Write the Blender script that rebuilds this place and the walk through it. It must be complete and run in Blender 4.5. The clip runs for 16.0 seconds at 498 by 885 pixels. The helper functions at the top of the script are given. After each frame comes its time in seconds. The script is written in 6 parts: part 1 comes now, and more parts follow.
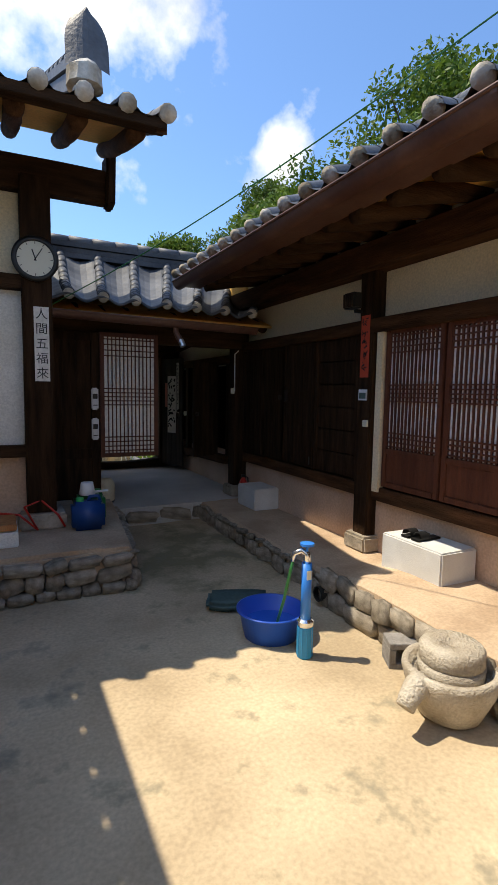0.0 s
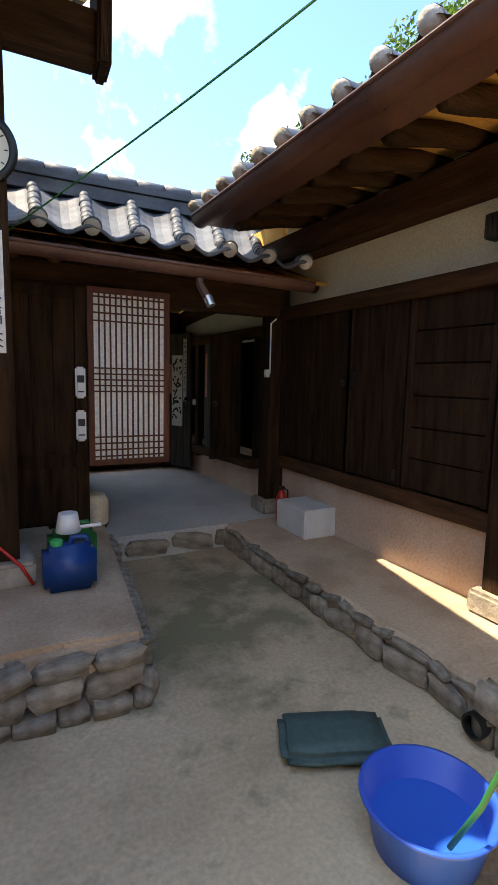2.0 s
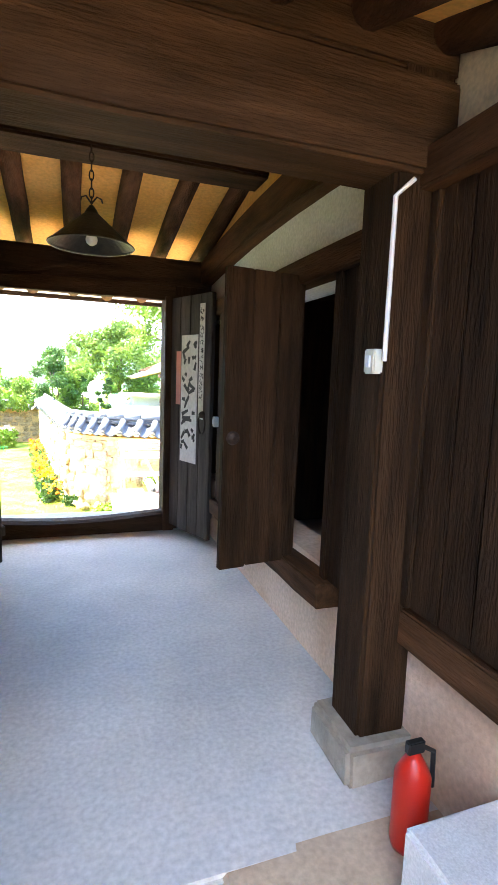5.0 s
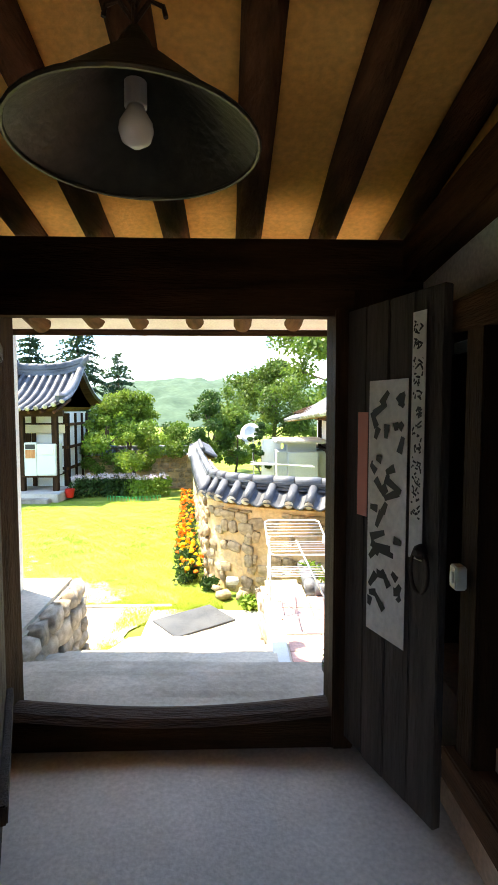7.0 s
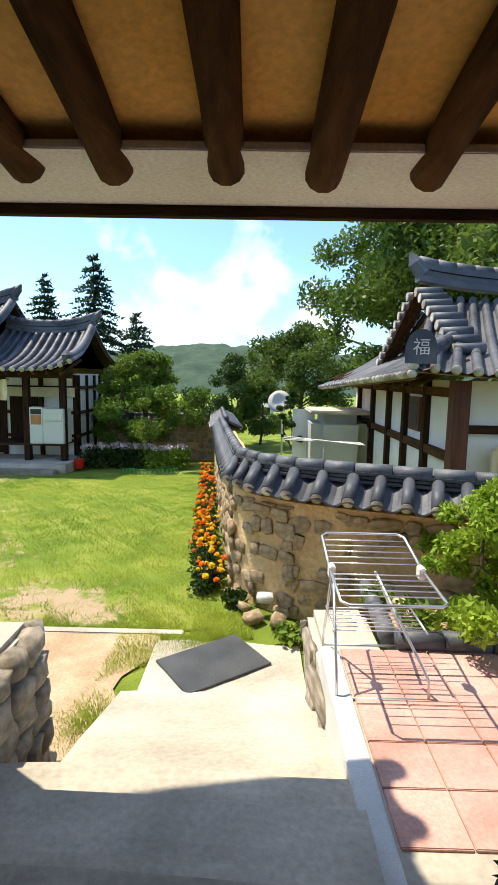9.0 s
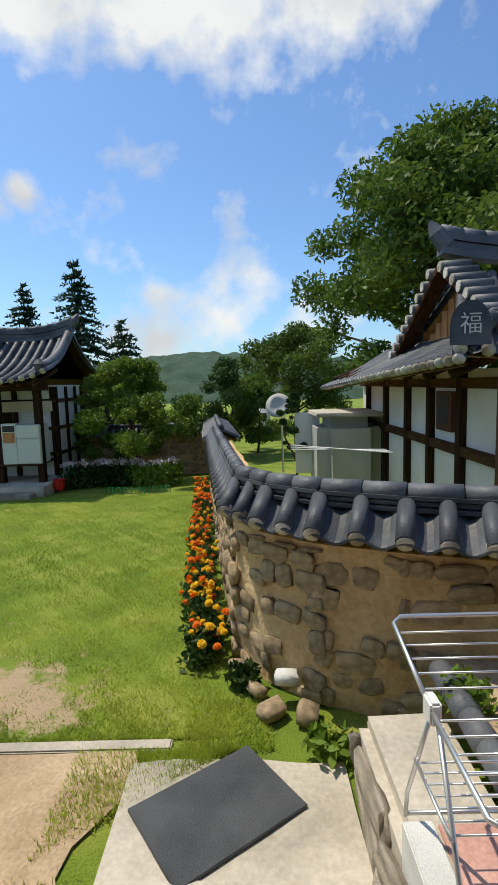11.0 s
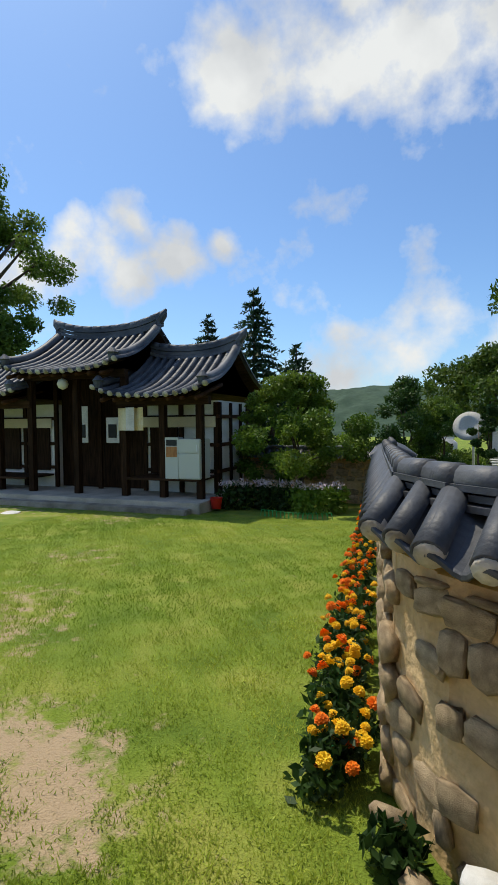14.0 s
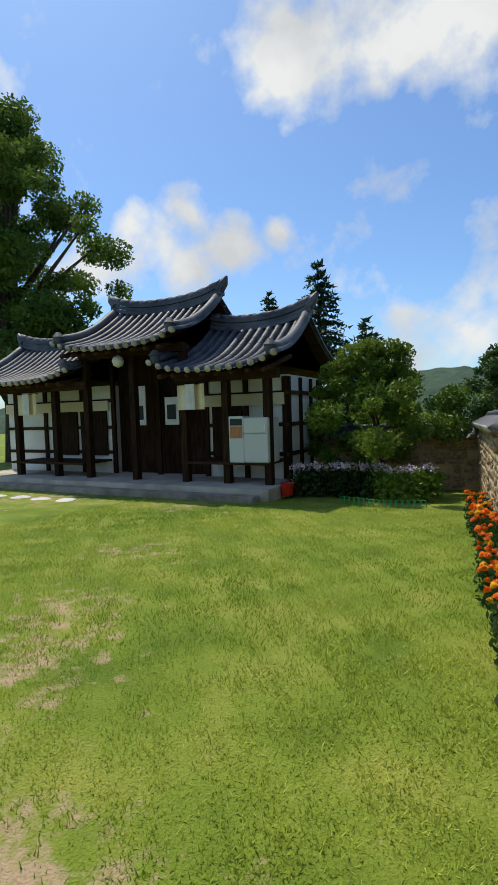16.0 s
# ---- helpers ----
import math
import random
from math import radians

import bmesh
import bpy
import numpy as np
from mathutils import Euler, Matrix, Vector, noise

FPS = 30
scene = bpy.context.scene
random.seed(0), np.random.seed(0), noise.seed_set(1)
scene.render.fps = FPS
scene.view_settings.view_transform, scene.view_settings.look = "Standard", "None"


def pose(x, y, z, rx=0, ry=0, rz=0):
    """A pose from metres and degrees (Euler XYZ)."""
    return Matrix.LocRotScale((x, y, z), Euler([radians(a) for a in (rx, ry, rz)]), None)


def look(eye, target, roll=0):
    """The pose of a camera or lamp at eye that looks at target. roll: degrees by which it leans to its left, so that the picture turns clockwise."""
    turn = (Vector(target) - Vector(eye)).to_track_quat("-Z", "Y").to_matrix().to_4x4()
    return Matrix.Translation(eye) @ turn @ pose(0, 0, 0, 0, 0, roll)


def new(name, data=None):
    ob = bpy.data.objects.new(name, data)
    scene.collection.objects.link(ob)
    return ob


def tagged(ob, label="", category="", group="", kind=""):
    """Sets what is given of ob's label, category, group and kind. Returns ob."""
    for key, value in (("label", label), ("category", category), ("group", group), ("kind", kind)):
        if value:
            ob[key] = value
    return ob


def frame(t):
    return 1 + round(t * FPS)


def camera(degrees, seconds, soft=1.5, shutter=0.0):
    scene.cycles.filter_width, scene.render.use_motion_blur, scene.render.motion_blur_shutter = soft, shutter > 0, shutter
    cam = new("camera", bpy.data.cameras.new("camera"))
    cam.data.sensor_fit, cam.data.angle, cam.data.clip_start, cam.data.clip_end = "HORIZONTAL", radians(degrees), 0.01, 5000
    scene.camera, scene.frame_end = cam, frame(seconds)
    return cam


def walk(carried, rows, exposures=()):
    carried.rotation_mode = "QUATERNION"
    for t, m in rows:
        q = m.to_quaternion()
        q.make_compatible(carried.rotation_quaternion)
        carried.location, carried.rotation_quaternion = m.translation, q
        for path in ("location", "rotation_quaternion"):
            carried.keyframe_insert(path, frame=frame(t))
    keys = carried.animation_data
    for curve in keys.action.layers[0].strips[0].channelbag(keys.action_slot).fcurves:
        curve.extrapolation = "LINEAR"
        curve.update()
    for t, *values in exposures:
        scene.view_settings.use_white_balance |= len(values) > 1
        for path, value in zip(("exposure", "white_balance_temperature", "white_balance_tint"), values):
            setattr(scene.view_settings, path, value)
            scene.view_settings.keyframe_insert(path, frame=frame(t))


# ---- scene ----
cam = camera(52.5, 16.0)

EXPOSURES = [(0, 0.72, 7200, 10), (1.5, 1.15, 7600, 10), (2.0, 1.85, 7900, 10), (2.5, 3.2, 8200, 10), (3.2, 3.75, 8200, 10), (5.3, 4.6, 7000, 10), (6.0, 4.3, 7100, 10),
             (6.5, 3.6, 7600, 10), (7.0, 2.75, 7600, 10), (8.0, 1.9, 7200, 10), (8.7, 1.2, 7200, 10), (10.8, 0.12, 7000, 8), (16.0, 0.02, 7000, 8)]
PATH = [
    (0, (-0.13, 0.175, 1.695), (0.752, 1.959, 1.494), 0.9),
    (0.5, (-0.141, 0.599, 1.643), (0.693, 2.404, 1.426), 1.6),
    (1, (-0.113, 1.072, 1.666), (0.727, 2.873, 1.435), 1.8),
    (1.5, (-0.035, 1.542, 1.696), (0.838, 3.325, 1.453), 1.5),
    (2, (0.186, 2.01, 1.65), (1.106, 3.768, 1.396), 1.3),
    (2.5, (0.451, 2.528, 1.621), (1.442, 4.247, 1.367), 1.3),
    (3, (0.762, 2.979, 1.622), (1.767, 4.695, 1.407), 1.2),
    (3.2, (0.897, 3.178, 1.582), (1.896, 4.9, 1.388), 1.2),
    (5.3, (1.955, 5.484, 1.663), (2.509, 7.388, 1.403), 1.7),
    (5.5, (2.01, 5.698, 1.715), (2.49, 7.624, 1.474), 1.2),
    (6, (2.103, 6.29, 1.711), (2.411, 8.259, 1.544), 0.1),
    (6.5, (2.152, 6.796, 1.833), (2.3, 8.786, 1.709), -0.3),
    (7, (2.149, 7.308, 1.843), (2.207, 9.303, 1.711), 0.0),
    (7.5, (2.148, 7.827, 1.775), (2.114, 9.82, 1.615), 0.0),
    (8, (2.12, 8.32, 1.754), (2.041, 10.307, 1.542), 0.7),
    (8.5, (2.049, 8.773, 1.768), (1.998, 10.757, 1.522), 1.0),
    (8.7, (2.022, 8.92, 1.76), (1.989, 10.903, 1.502), 1.3),
    (10.8, (1.863, 10.533, 1.673), (1.881, 12.518, 1.431), -1.1),
    (11, (1.901, 10.638, 1.636), (1.894, 12.625, 1.405), -1.5),
    (11.5, (1.99, 10.906, 1.551), (1.929, 12.896, 1.366), -1.8),
    (12, (2.005, 11.09, 1.448), (1.928, 13.084, 1.315), -2.3),
    (12.5, (1.904, 11.407, 1.33), (1.765, 13.4, 1.234), -2.7),
    (13, (1.901, 11.688, 1.244), (1.617, 13.666, 1.176), -2.2),
    (13.5, (1.975, 12.025, 1.144), (1.499, 13.967, 1.085), -1.1),
    (14, (1.934, 12.274, 1.117), (1.247, 14.151, 1.038), -0.5),
    (14.5, (1.794, 12.524, 1.1), (0.928, 14.324, 1.004), -0.4),
    (15, (1.527, 12.786, 0.933), (0.604, 14.557, 0.83), -1.0),
    (15.5, (1.342, 13.182, 0.855), (0.428, 14.957, 0.743), -1.8),
    (16, (1.068, 13.562, 0.823), (0.169, 15.344, 0.704), -1.7),
]
walk(cam, [(t, look(eye, target, roll)) for t, eye, target, roll in PATH], EXPOSURES)

# ---- light ----
SUN = Vector((-0.42, 0.27, 1.0)).normalized()
sun = new("sun", bpy.data.lights.new("sun", "SUN"))
sun.data.energy, sun.data.angle, sun.data.color = 3.5, radians(0.5), (1.0, 0.93, 0.8)
sun.matrix_world = look(SUN * 50, (0, 0, 0))
world = bpy.data.worlds.new("sky")
scene.world = world
world.use_nodes = True
wn, wl = world.node_tree.nodes, world.node_tree.links
wn.clear()
sky = wn.new("ShaderNodeTexSky")
sky.sky_type, sky.sun_disc = "NISHITA", False
sky.sun_elevation, sky.sun_rotation = math.asin(SUN.z), math.atan2(SUN.x, SUN.y)
wco = wn.new("ShaderNodeTexCoord")
cloud = wn.new("ShaderNodeTexNoise")
cloud.inputs["Scale"].default_value, cloud.inputs["Detail"].default_value, cloud.inputs["Roughness"].default_value = 8.0, 10, 0.56
# cumulus puffs: direction and reach
PUFFS = [((-0.28, 0.776, 0.564), 0.10), ((-0.163, 0.806, 0.585), 0.11), ((-0.026, 0.829, 0.559), 0.12), ((0.097, 0.825, 0.57), 0.12), ((0.17, 0.80, 0.57), 0.10),
         ((0.03, 0.76, 0.65), 0.16), ((-0.13, 0.76, 0.64), 0.12), ((0.19, 0.77, 0.62), 0.12), ((0.036, 0.984, 0.175), 0.085), ((-0.053, 0.989, 0.13), 0.09), ((-0.154, 0.984, 0.086), 0.085),
         ((-0.24, 0.964, 0.095), 0.07), ((0.10, 0.99, 0.10), 0.09), ((-0.53, 0.80, 0.275), 0.075), ((-0.453, 0.836, 0.305), 0.06), ((-0.60, 0.74, 0.272), 0.065), ((-0.501, 0.787, 0.36), 0.055),
         ((-0.366, 0.87, 0.331), 0.03), ((-0.594, 0.727, 0.343), 0.035), ((-0.66, 0.702, 0.267), 0.06), ((0.45, 0.80, 0.41), 0.04), ((-0.8, 0.3, 0.5), 0.3), ((0.6, -0.6, 0.5), 0.3), ((-0.3, -0.8, 0.6), 0.3)]
puff = None
for way, reach in PUFFS:
    dv = wn.new("ShaderNodeVectorMath")
    dv.operation = "DISTANCE"
    dv.inputs[1].default_value = Vector(way).normalized()
    wl.new(wco.outputs["Generated"], dv.inputs[0])
    fall = wn.new("ShaderNodeMapRange")
    fall.inputs["From Min"].default_value, fall.inputs["From Max"].default_value = 0.0, reach * 1.5
    fall.inputs["To Min"].default_value, fall.inputs["To Max"].default_value = 0.32, 0.0
    wl.new(dv.outputs["Value"], fall.inputs["Value"])
    if puff is None:
        puff = fall.outputs["Result"]
    else:
        mxn = wn.new("ShaderNodeMath")
        mxn.operation = "MAXIMUM"
        wl.new(puff, mxn.inputs[0])
        wl.new(fall.outputs["Result"], mxn.inputs[1])
        puff = mxn.outputs[0]
cover = wn.new("ShaderNodeMath")
cover.operation = "ADD"
wl.new(puff, cover.inputs[1])
cramp = wn.new("ShaderNodeValToRGB")
cramp.color_ramp.elements[0].position, cramp.color_ramp.elements[1].position = 0.59, 0.82
cmix = wn.new("ShaderNodeMix")
cmix.data_type = "RGBA"
body = wn.new("ShaderNodeTexNoise")
body.inputs["Scale"].default_value, body.inputs["Detail"].default_value = 5.0, 6
tone = wn.new("ShaderNodeValToRGB")
tone.color_ramp.elements[0].position, tone.color_ramp.elements[1].position = 0.38, 0.6
tone.color_ramp.elements[0].color, tone.color_ramp.elements[1].color = (3.9, 4.2, 4.7, 1), (5.3, 5.6, 6.0, 1)
wl.new(wco.outputs["Generated"], body.inputs["Vector"])
wl.new(body.outputs["Fac"], tone.inputs["Fac"])
wl.new(tone.outputs["Color"], cmix.inputs["B"])
blue = wn.new("ShaderNodeMix")
blue.data_type, blue.blend_type = "RGBA", "MULTIPLY"
blue.inputs["Factor"].default_value = 1.0
blue.inputs["B"].default_value = (0.60, 0.84, 1.12, 1)
wbg = wn.new("ShaderNodeBackground")
wbg.inputs["Strength"].default_value = 0.15
wout = wn.new("ShaderNodeOutputWorld")
wl.new(wco.outputs["Generated"], cloud.inputs["Vector"])
wl.new(cloud.outputs["Fac"], cover.inputs[0])
wl.new(cover.outputs[0], cramp.inputs["Fac"])
wl.new(cramp.outputs["Color"], cmix.inputs["Factor"])
wl.new(sky.outputs["Color"], blue.inputs["A"])
wl.new(blue.outputs["Result"], cmix.inputs["A"])
wl.new(cmix.outputs["Result"], wbg.inputs["Color"])
wl.new(wbg.outputs["Background"], wout.inputs["Surface"])


# ---- materials ----
def mat(name, c1, c2, scale=3.0, rough=0.8, bump=0.3, fine=40.0, stretch=(1, 1, 1), c3=None, vary=0.0, metal=0.0, contrast=0.25, spec=0.3):
    """Two-scale procedural surface: broad stains between c1 and c2, a fine grain, relief."""
    m = bpy.data.materials.new(name)
    m.use_nodes = True
    n, l = m.node_tree.nodes, m.node_tree.links
    b = n["Principled BSDF"]
    b.inputs["Roughness"].default_value, b.inputs["Metallic"].default_value = rough, metal
    b.inputs["Specular IOR Level"].default_value = spec
    co = n.new("ShaderNodeTexCoord")
    mp = n.new("ShaderNodeMapping")
    mp.inputs["Scale"].default_value = stretch
    l.new(co.outputs["Object"], mp.inputs["Vector"])
    a = n.new("ShaderNodeTexNoise")
    a.inputs["Scale"].default_value, a.inputs["Detail"].default_value = scale, 8
    f = n.new("ShaderNodeTexNoise")
    f.inputs["Scale"].default_value, f.inputs["Detail"].default_value = fine, 6
    l.new(mp.outputs["Vector"], a.inputs["Vector"])
    l.new(mp.outputs["Vector"], f.inputs["Vector"])
    r = n.new("ShaderNodeValToRGB")
    r.color_ramp.elements[0].position, r.color_ramp.elements[1].position = 0.5 - contrast / 2, 0.5 + contrast / 2
    r.color_ramp.elements[0].color, r.color_ramp.elements[1].color = (*c1, 1), (*c2, 1)
    if c3:
        e = r.color_ramp.elements.new(0.5)
        e.color = (*c3, 1)
    l.new(a.outputs["Fac"], r.inputs["Fac"])
    g = n.new("ShaderNodeMapRange")
    g.inputs["From Min"].default_value, g.inputs["From Max"].default_value = 0.25, 0.75
    g.inputs["To Min"].default_value, g.inputs["To Max"].default_value = 0.84, 1.16
    l.new(f.outputs["Fac"], g.inputs["Value"])
    mx = n.new("ShaderNodeMix")
    mx.data_type, mx.blend_type = "RGBA", "MULTIPLY"
    mx.inputs["Factor"].default_value = 1.0
    l.new(r.outputs["Color"], mx.inputs["A"])
    l.new(g.outputs["Result"], mx.inputs["B"])
    last = mx.outputs["Result"]
    if vary:
        oi = n.new("ShaderNodeObjectInfo")
        ge = n.new("ShaderNodeNewGeometry")
        ad = n.new("ShaderNodeMath")
        ad.operation = "ADD"
        l.new(oi.outputs["Random"], ad.inputs[0])
        l.new(ge.outputs["Random Per Island"], ad.inputs[1])
        v = n.new("ShaderNodeMapRange")
        v.inputs["From Max"].default_value = 2.0
        v.inputs["To Min"].default_value, v.inputs["To Max"].default_value = 1 - vary, 1 + vary
        l.new(ad.outputs[0], v.inputs["Value"])
        m2 = n.new("ShaderNodeMix")
        m2.data_type, m2.blend_type = "RGBA", "MULTIPLY"
        m2.inputs["Factor"].default_value = 1.0
        l.new(last, m2.inputs["A"])
        l.new(v.outputs["Result"], m2.inputs["B"])
        last = m2.outputs["Result"]
    l.new(last, b.inputs["Base Color"])
    if bump:
        bp = n.new("ShaderNodeBump")
        bp.inputs["Strength"].default_value, bp.inputs["Distance"].default_value = bump, 0.02
        l.new(f.outputs["Fac"], bp.inputs["Height"])
        l.new(bp.outputs["Normal"], b.inputs["Normal"])
    return m


def blotch(m, colour, spots, scale=1.6, bias=0.16, cut=0.58, full=1.0, width=0.14):
    """Lets colour show through in noise-edged stains round the given (centre, reach) spots."""
    n, l = m.node_tree.nodes, m.node_tree.links
    b = n["Principled BSDF"]
    co = n.new("ShaderNodeTexCoord")
    ns = n.new("ShaderNodeTexNoise")
    ns.inputs["Scale"].default_value, ns.inputs["Detail"].default_value, ns.inputs["Roughness"].default_value = scale, 10, 0.65
    l.new(co.outputs["Object"], ns.inputs["Vector"])
    total = ns.outputs["Fac"]
    for centre, reach in spots:
        d = n.new("ShaderNodeVectorMath")
        d.operation = "DISTANCE"
        d.inputs[1].default_value = centre
        l.new(co.outputs["Object"], d.inputs[0])
        mr = n.new("ShaderNodeMapRange")
        mr.inputs["From Min"].default_value, mr.inputs["From Max"].default_value = 0.0, reach
        mr.inputs["To Min"].default_value, mr.inputs["To Max"].default_value = bias, 0.0
        l.new(d.outputs["Value"], mr.inputs["Value"])
        ad = n.new("ShaderNodeMath")
        ad.operation = "ADD"
        l.new(total, ad.inputs[0])
        l.new(mr.outputs["Result"], ad.inputs[1])
        total = ad.outputs[0]
    th = n.new("ShaderNodeMapRange")
    th.inputs["From Min"].default_value, th.inputs["From Max"].default_value = cut, cut + width
    th.inputs["To Max"].default_value = full
    l.new(total, th.inputs["Value"])
    mx = n.new("ShaderNodeMix")
    mx.data_type = "RGBA"
    l.new(th.outputs["Result"], mx.inputs["Factor"])
    l.new(b.inputs["Base Color"].links[0].from_socket, mx.inputs["A"])
    mx.inputs["B"].default_value = (*colour, 1)
    l.new(mx.outputs["Result"], b.inputs["Base Color"])


def plain(name, c, rough=0.5, metal=0.0, emit=0.0):
    m = bpy.data.materials.new(name)
    m.use_nodes = True
    b = m.node_tree.nodes["Principled BSDF"]
    b.inputs["Base Color"].default_value, b.inputs["Roughness"].default_value, b.inputs["Metallic"].default_value = (*c, 1), rough, metal
    if emit:
        b.inputs["Emission Color"].default_value, b.inputs["Emission Strength"].default_value = (*c, 1), emit
    return m


def leafy(name, c1, c2):
    m = mat(name, c1, c2, 0.6, 0.55, 0, 6, vary=0.45)
    m.node_tree.nodes["Principled BSDF"].inputs["Transmission Weight"].default_value = 0.0
    n, l = m.node_tree.nodes, m.node_tree.links
    t = n.new("ShaderNodeBsdfTranslucent")
    mixs = n.new("ShaderNodeMixShader")
    mixs.inputs["Fac"].default_value = 0.35
    b = n["Principled BSDF"]
    l.new(b.inputs["Base Color"].links[0].from_socket, t.inputs["Color"])
    l.new(b.outputs["BSDF"], mixs.inputs[1])
    l.new(t.outputs["BSDF"], mixs.inputs[2])
    l.new(mixs.outputs["Shader"], n["Material Output"].inputs["Surface"])
    return m


M_CONC = mat("court_concrete", (0.40, 0.31, 0.20), (0.66, 0.53, 0.36), 1.3, 0.9, 0.12, 45, contrast=0.35)
M_MOSS = mat("mossy_concrete", (0.20, 0.19, 0.10), (0.50, 0.42, 0.30), 1.6, 0.9, 0.25, 30, contrast=0.3)
M_PASS = mat("passage_concrete", (0.46, 0.45, 0.43), (0.62, 0.59, 0.55), 1.2, 0.75, 0.1, 50)
M_EARTH = mat("clay_top", (0.42, 0.30, 0.20), (0.56, 0.42, 0.29), 2.5, 0.95, 0.12, 50)
M_CREAM = mat("cream_plaster", (0.72, 0.60, 0.40), (0.78, 0.66, 0.46), 1.5, 0.9, 0.1, 60)
M_WHITE = mat("white_plaster", (0.72, 0.70, 0.64), (0.82, 0.81, 0.77), 1.5, 0.9, 0.1, 60)
M_CLAY = mat("pink_clay_plaster", (0.55, 0.37, 0.25), (0.66, 0.48, 0.35), 2.0, 0.95, 0.25, 45)
M_OCHRE = mat("ochre_clay_ceiling", (0.72, 0.38, 0.09), (0.80, 0.47, 0.14), 2.0, 0.95, 0.2, 40)
M_WOOD = mat("dark_weathered_wood", (0.008, 0.005, 0.003), (0.06, 0.031, 0.016), 2.0, 0.7, 0.5, 14, (9, 9, 1.0), vary=0.3, contrast=0.6, spec=0.05)
M_WOODX = mat("dark_beam_wood", (0.013, 0.008, 0.005), (0.08, 0.042, 0.022), 2.0, 0.7, 0.5, 14, (1, 9, 9), vary=0.3, contrast=0.6, spec=0.05)
M_WOODY = mat("dark_rafter_wood", (0.02, 0.010, 0.005), (0.13, 0.060, 0.028), 2.0, 0.7, 0.5, 14, (9, 1, 9), vary=0.3, contrast=0.6, spec=0.05)
M_GREYW = mat("grey_gate_wood", (0.032, 0.026, 0.022), (0.095, 0.078, 0.066), 2.0, 0.75, 0.6, 14, (9, 9, 0.7), vary=0.35, contrast=0.6, spec=0.15)
M_RED = mat("reddish_door_wood", (0.07, 0.022, 0.012), (0.15, 0.05, 0.025), 2.0, 0.5, 0.3, 14, (9, 9, 1), contrast=0.5)
M_GUT = mat("brown_gutter_metal", (0.08, 0.035, 0.025), (0.13, 0.065, 0.045), 2.0, 0.45, 0.1, 30)
M_PAPER = mat("lattice_paper", (0.80, 0.76, 0.68), (0.86, 0.83, 0.77), 2.0, 0.9, 0.05, 30)
M_TILE = mat("grey_roof_tile", (0.05, 0.056, 0.068), (0.12, 0.127, 0.14), 1.6, 0.55, 0.25, 30, vary=0.3, spec=0.4)
M_MORT = mat("tile_end_mortar", (0.30, 0.25, 0.18), (0.66, 0.62, 0.55), 4, 0.95, 0.4, 40)
M_STONE = mat("field_stone", (0.20, 0.17, 0.13), (0.46, 0.40, 0.32), 2.5, 0.9, 0.7, 28, vary=0.42, contrast=0.4)
M_STONEY = mat("ochre_wall_stone", (0.26, 0.19, 0.115), (0.54, 0.41, 0.26), 2.5, 0.9, 0.7, 28, vary=0.42, contrast=0.4)
M_MUD = mat("ochre_mud_mortar", (0.52, 0.34, 0.16), (0.70, 0.51, 0.29), 3.0, 0.95, 0.8, 22, contrast=0.4)
M_MOSSY = mat("dark_joint_mortar", (0.10, 0.09, 0.06), (0.22, 0.19, 0.13), 3.0, 0.95, 0.8, 22)
M_GRAN = mat("white_granite", (0.60, 0.60, 0.58), (0.70, 0.70, 0.68), 4, 0.7, 0.15, 160)
M_PINK = mat("pink_paver", (0.50, 0.27, 0.22), (0.62, 0.38, 0.32), 3, 0.85, 0.2, 60, vary=0.12)
M_STEP = mat("step_concrete", (0.40, 0.36, 0.29), (0.57, 0.51, 0.42), 1.6, 0.9, 0.25, 30)
M_LAWN = mat("lawn_ground", (0.12, 0.19, 0.018), (0.30, 0.32, 0.06), 1.3, 0.95, 1.0, 70, c3=(0.19, 0.26, 0.028), contrast=0.38)
M_BLADE = leafy("grass_blades", (0.20, 0.31, 0.024), (0.44, 0.50, 0.08))
M_DIRT = mat("bare_dirt", (0.40, 0.28, 0.17), (0.56, 0.42, 0.28), 2.5, 0.95, 0.5, 40)
M_LEAF = leafy("oak_leaves", (0.06, 0.12, 0.015), (0.14, 0.21, 0.035))
M_LEAF2 = leafy("bright_leaves", (0.10, 0.20, 0.02), (0.22, 0.32, 0.04))
M_LEAF3 = leafy("dark_shrub_leaves", (0.02, 0.06, 0.012), (0.06, 0.12, 0.025))
M_CONI = leafy("conifer_needles", (0.015, 0.04, 0.02), (0.04, 0.08, 0.035))
M_BUSH = leafy("sunny_bush_leaves", (0.16, 0.27, 0.02), (0.32, 0.42, 0.05))
M_BARK = mat("bark", (0.06, 0.045, 0.03), (0.13, 0.10, 0.075), 4, 0.95, 0.9, 20, (3, 3, 0.6))
M_BLUE = plain("blue_plastic", (0.02, 0.10, 0.55), 0.35)
M_NAVY = plain("dark_blue_plastic", (0.005, 0.05, 0.22), 0.35)
M_PIPE = plain("light_blue_pipe", (0.03, 0.22, 0.72), 0.4)
M_PIPE2 = plain("teal_pipe_sleeve", (0.01, 0.26, 0.55), 0.4)
M_CHROME = plain("chrome", (0.75, 0.75, 0.75), 0.2, 1.0)
M_STEEL = plain("galvanised_steel", (0.72, 0.73, 0.74), 0.35, 0.85)
M_GREEN = plain("green_plastic", (0.03, 0.45, 0.12), 0.4)
M_HOSE = plain("green_hose", (0.02, 0.16, 0.04), 0.4)
M_WHITEP = plain("white_plastic", (0.75, 0.75, 0.74), 0.4)
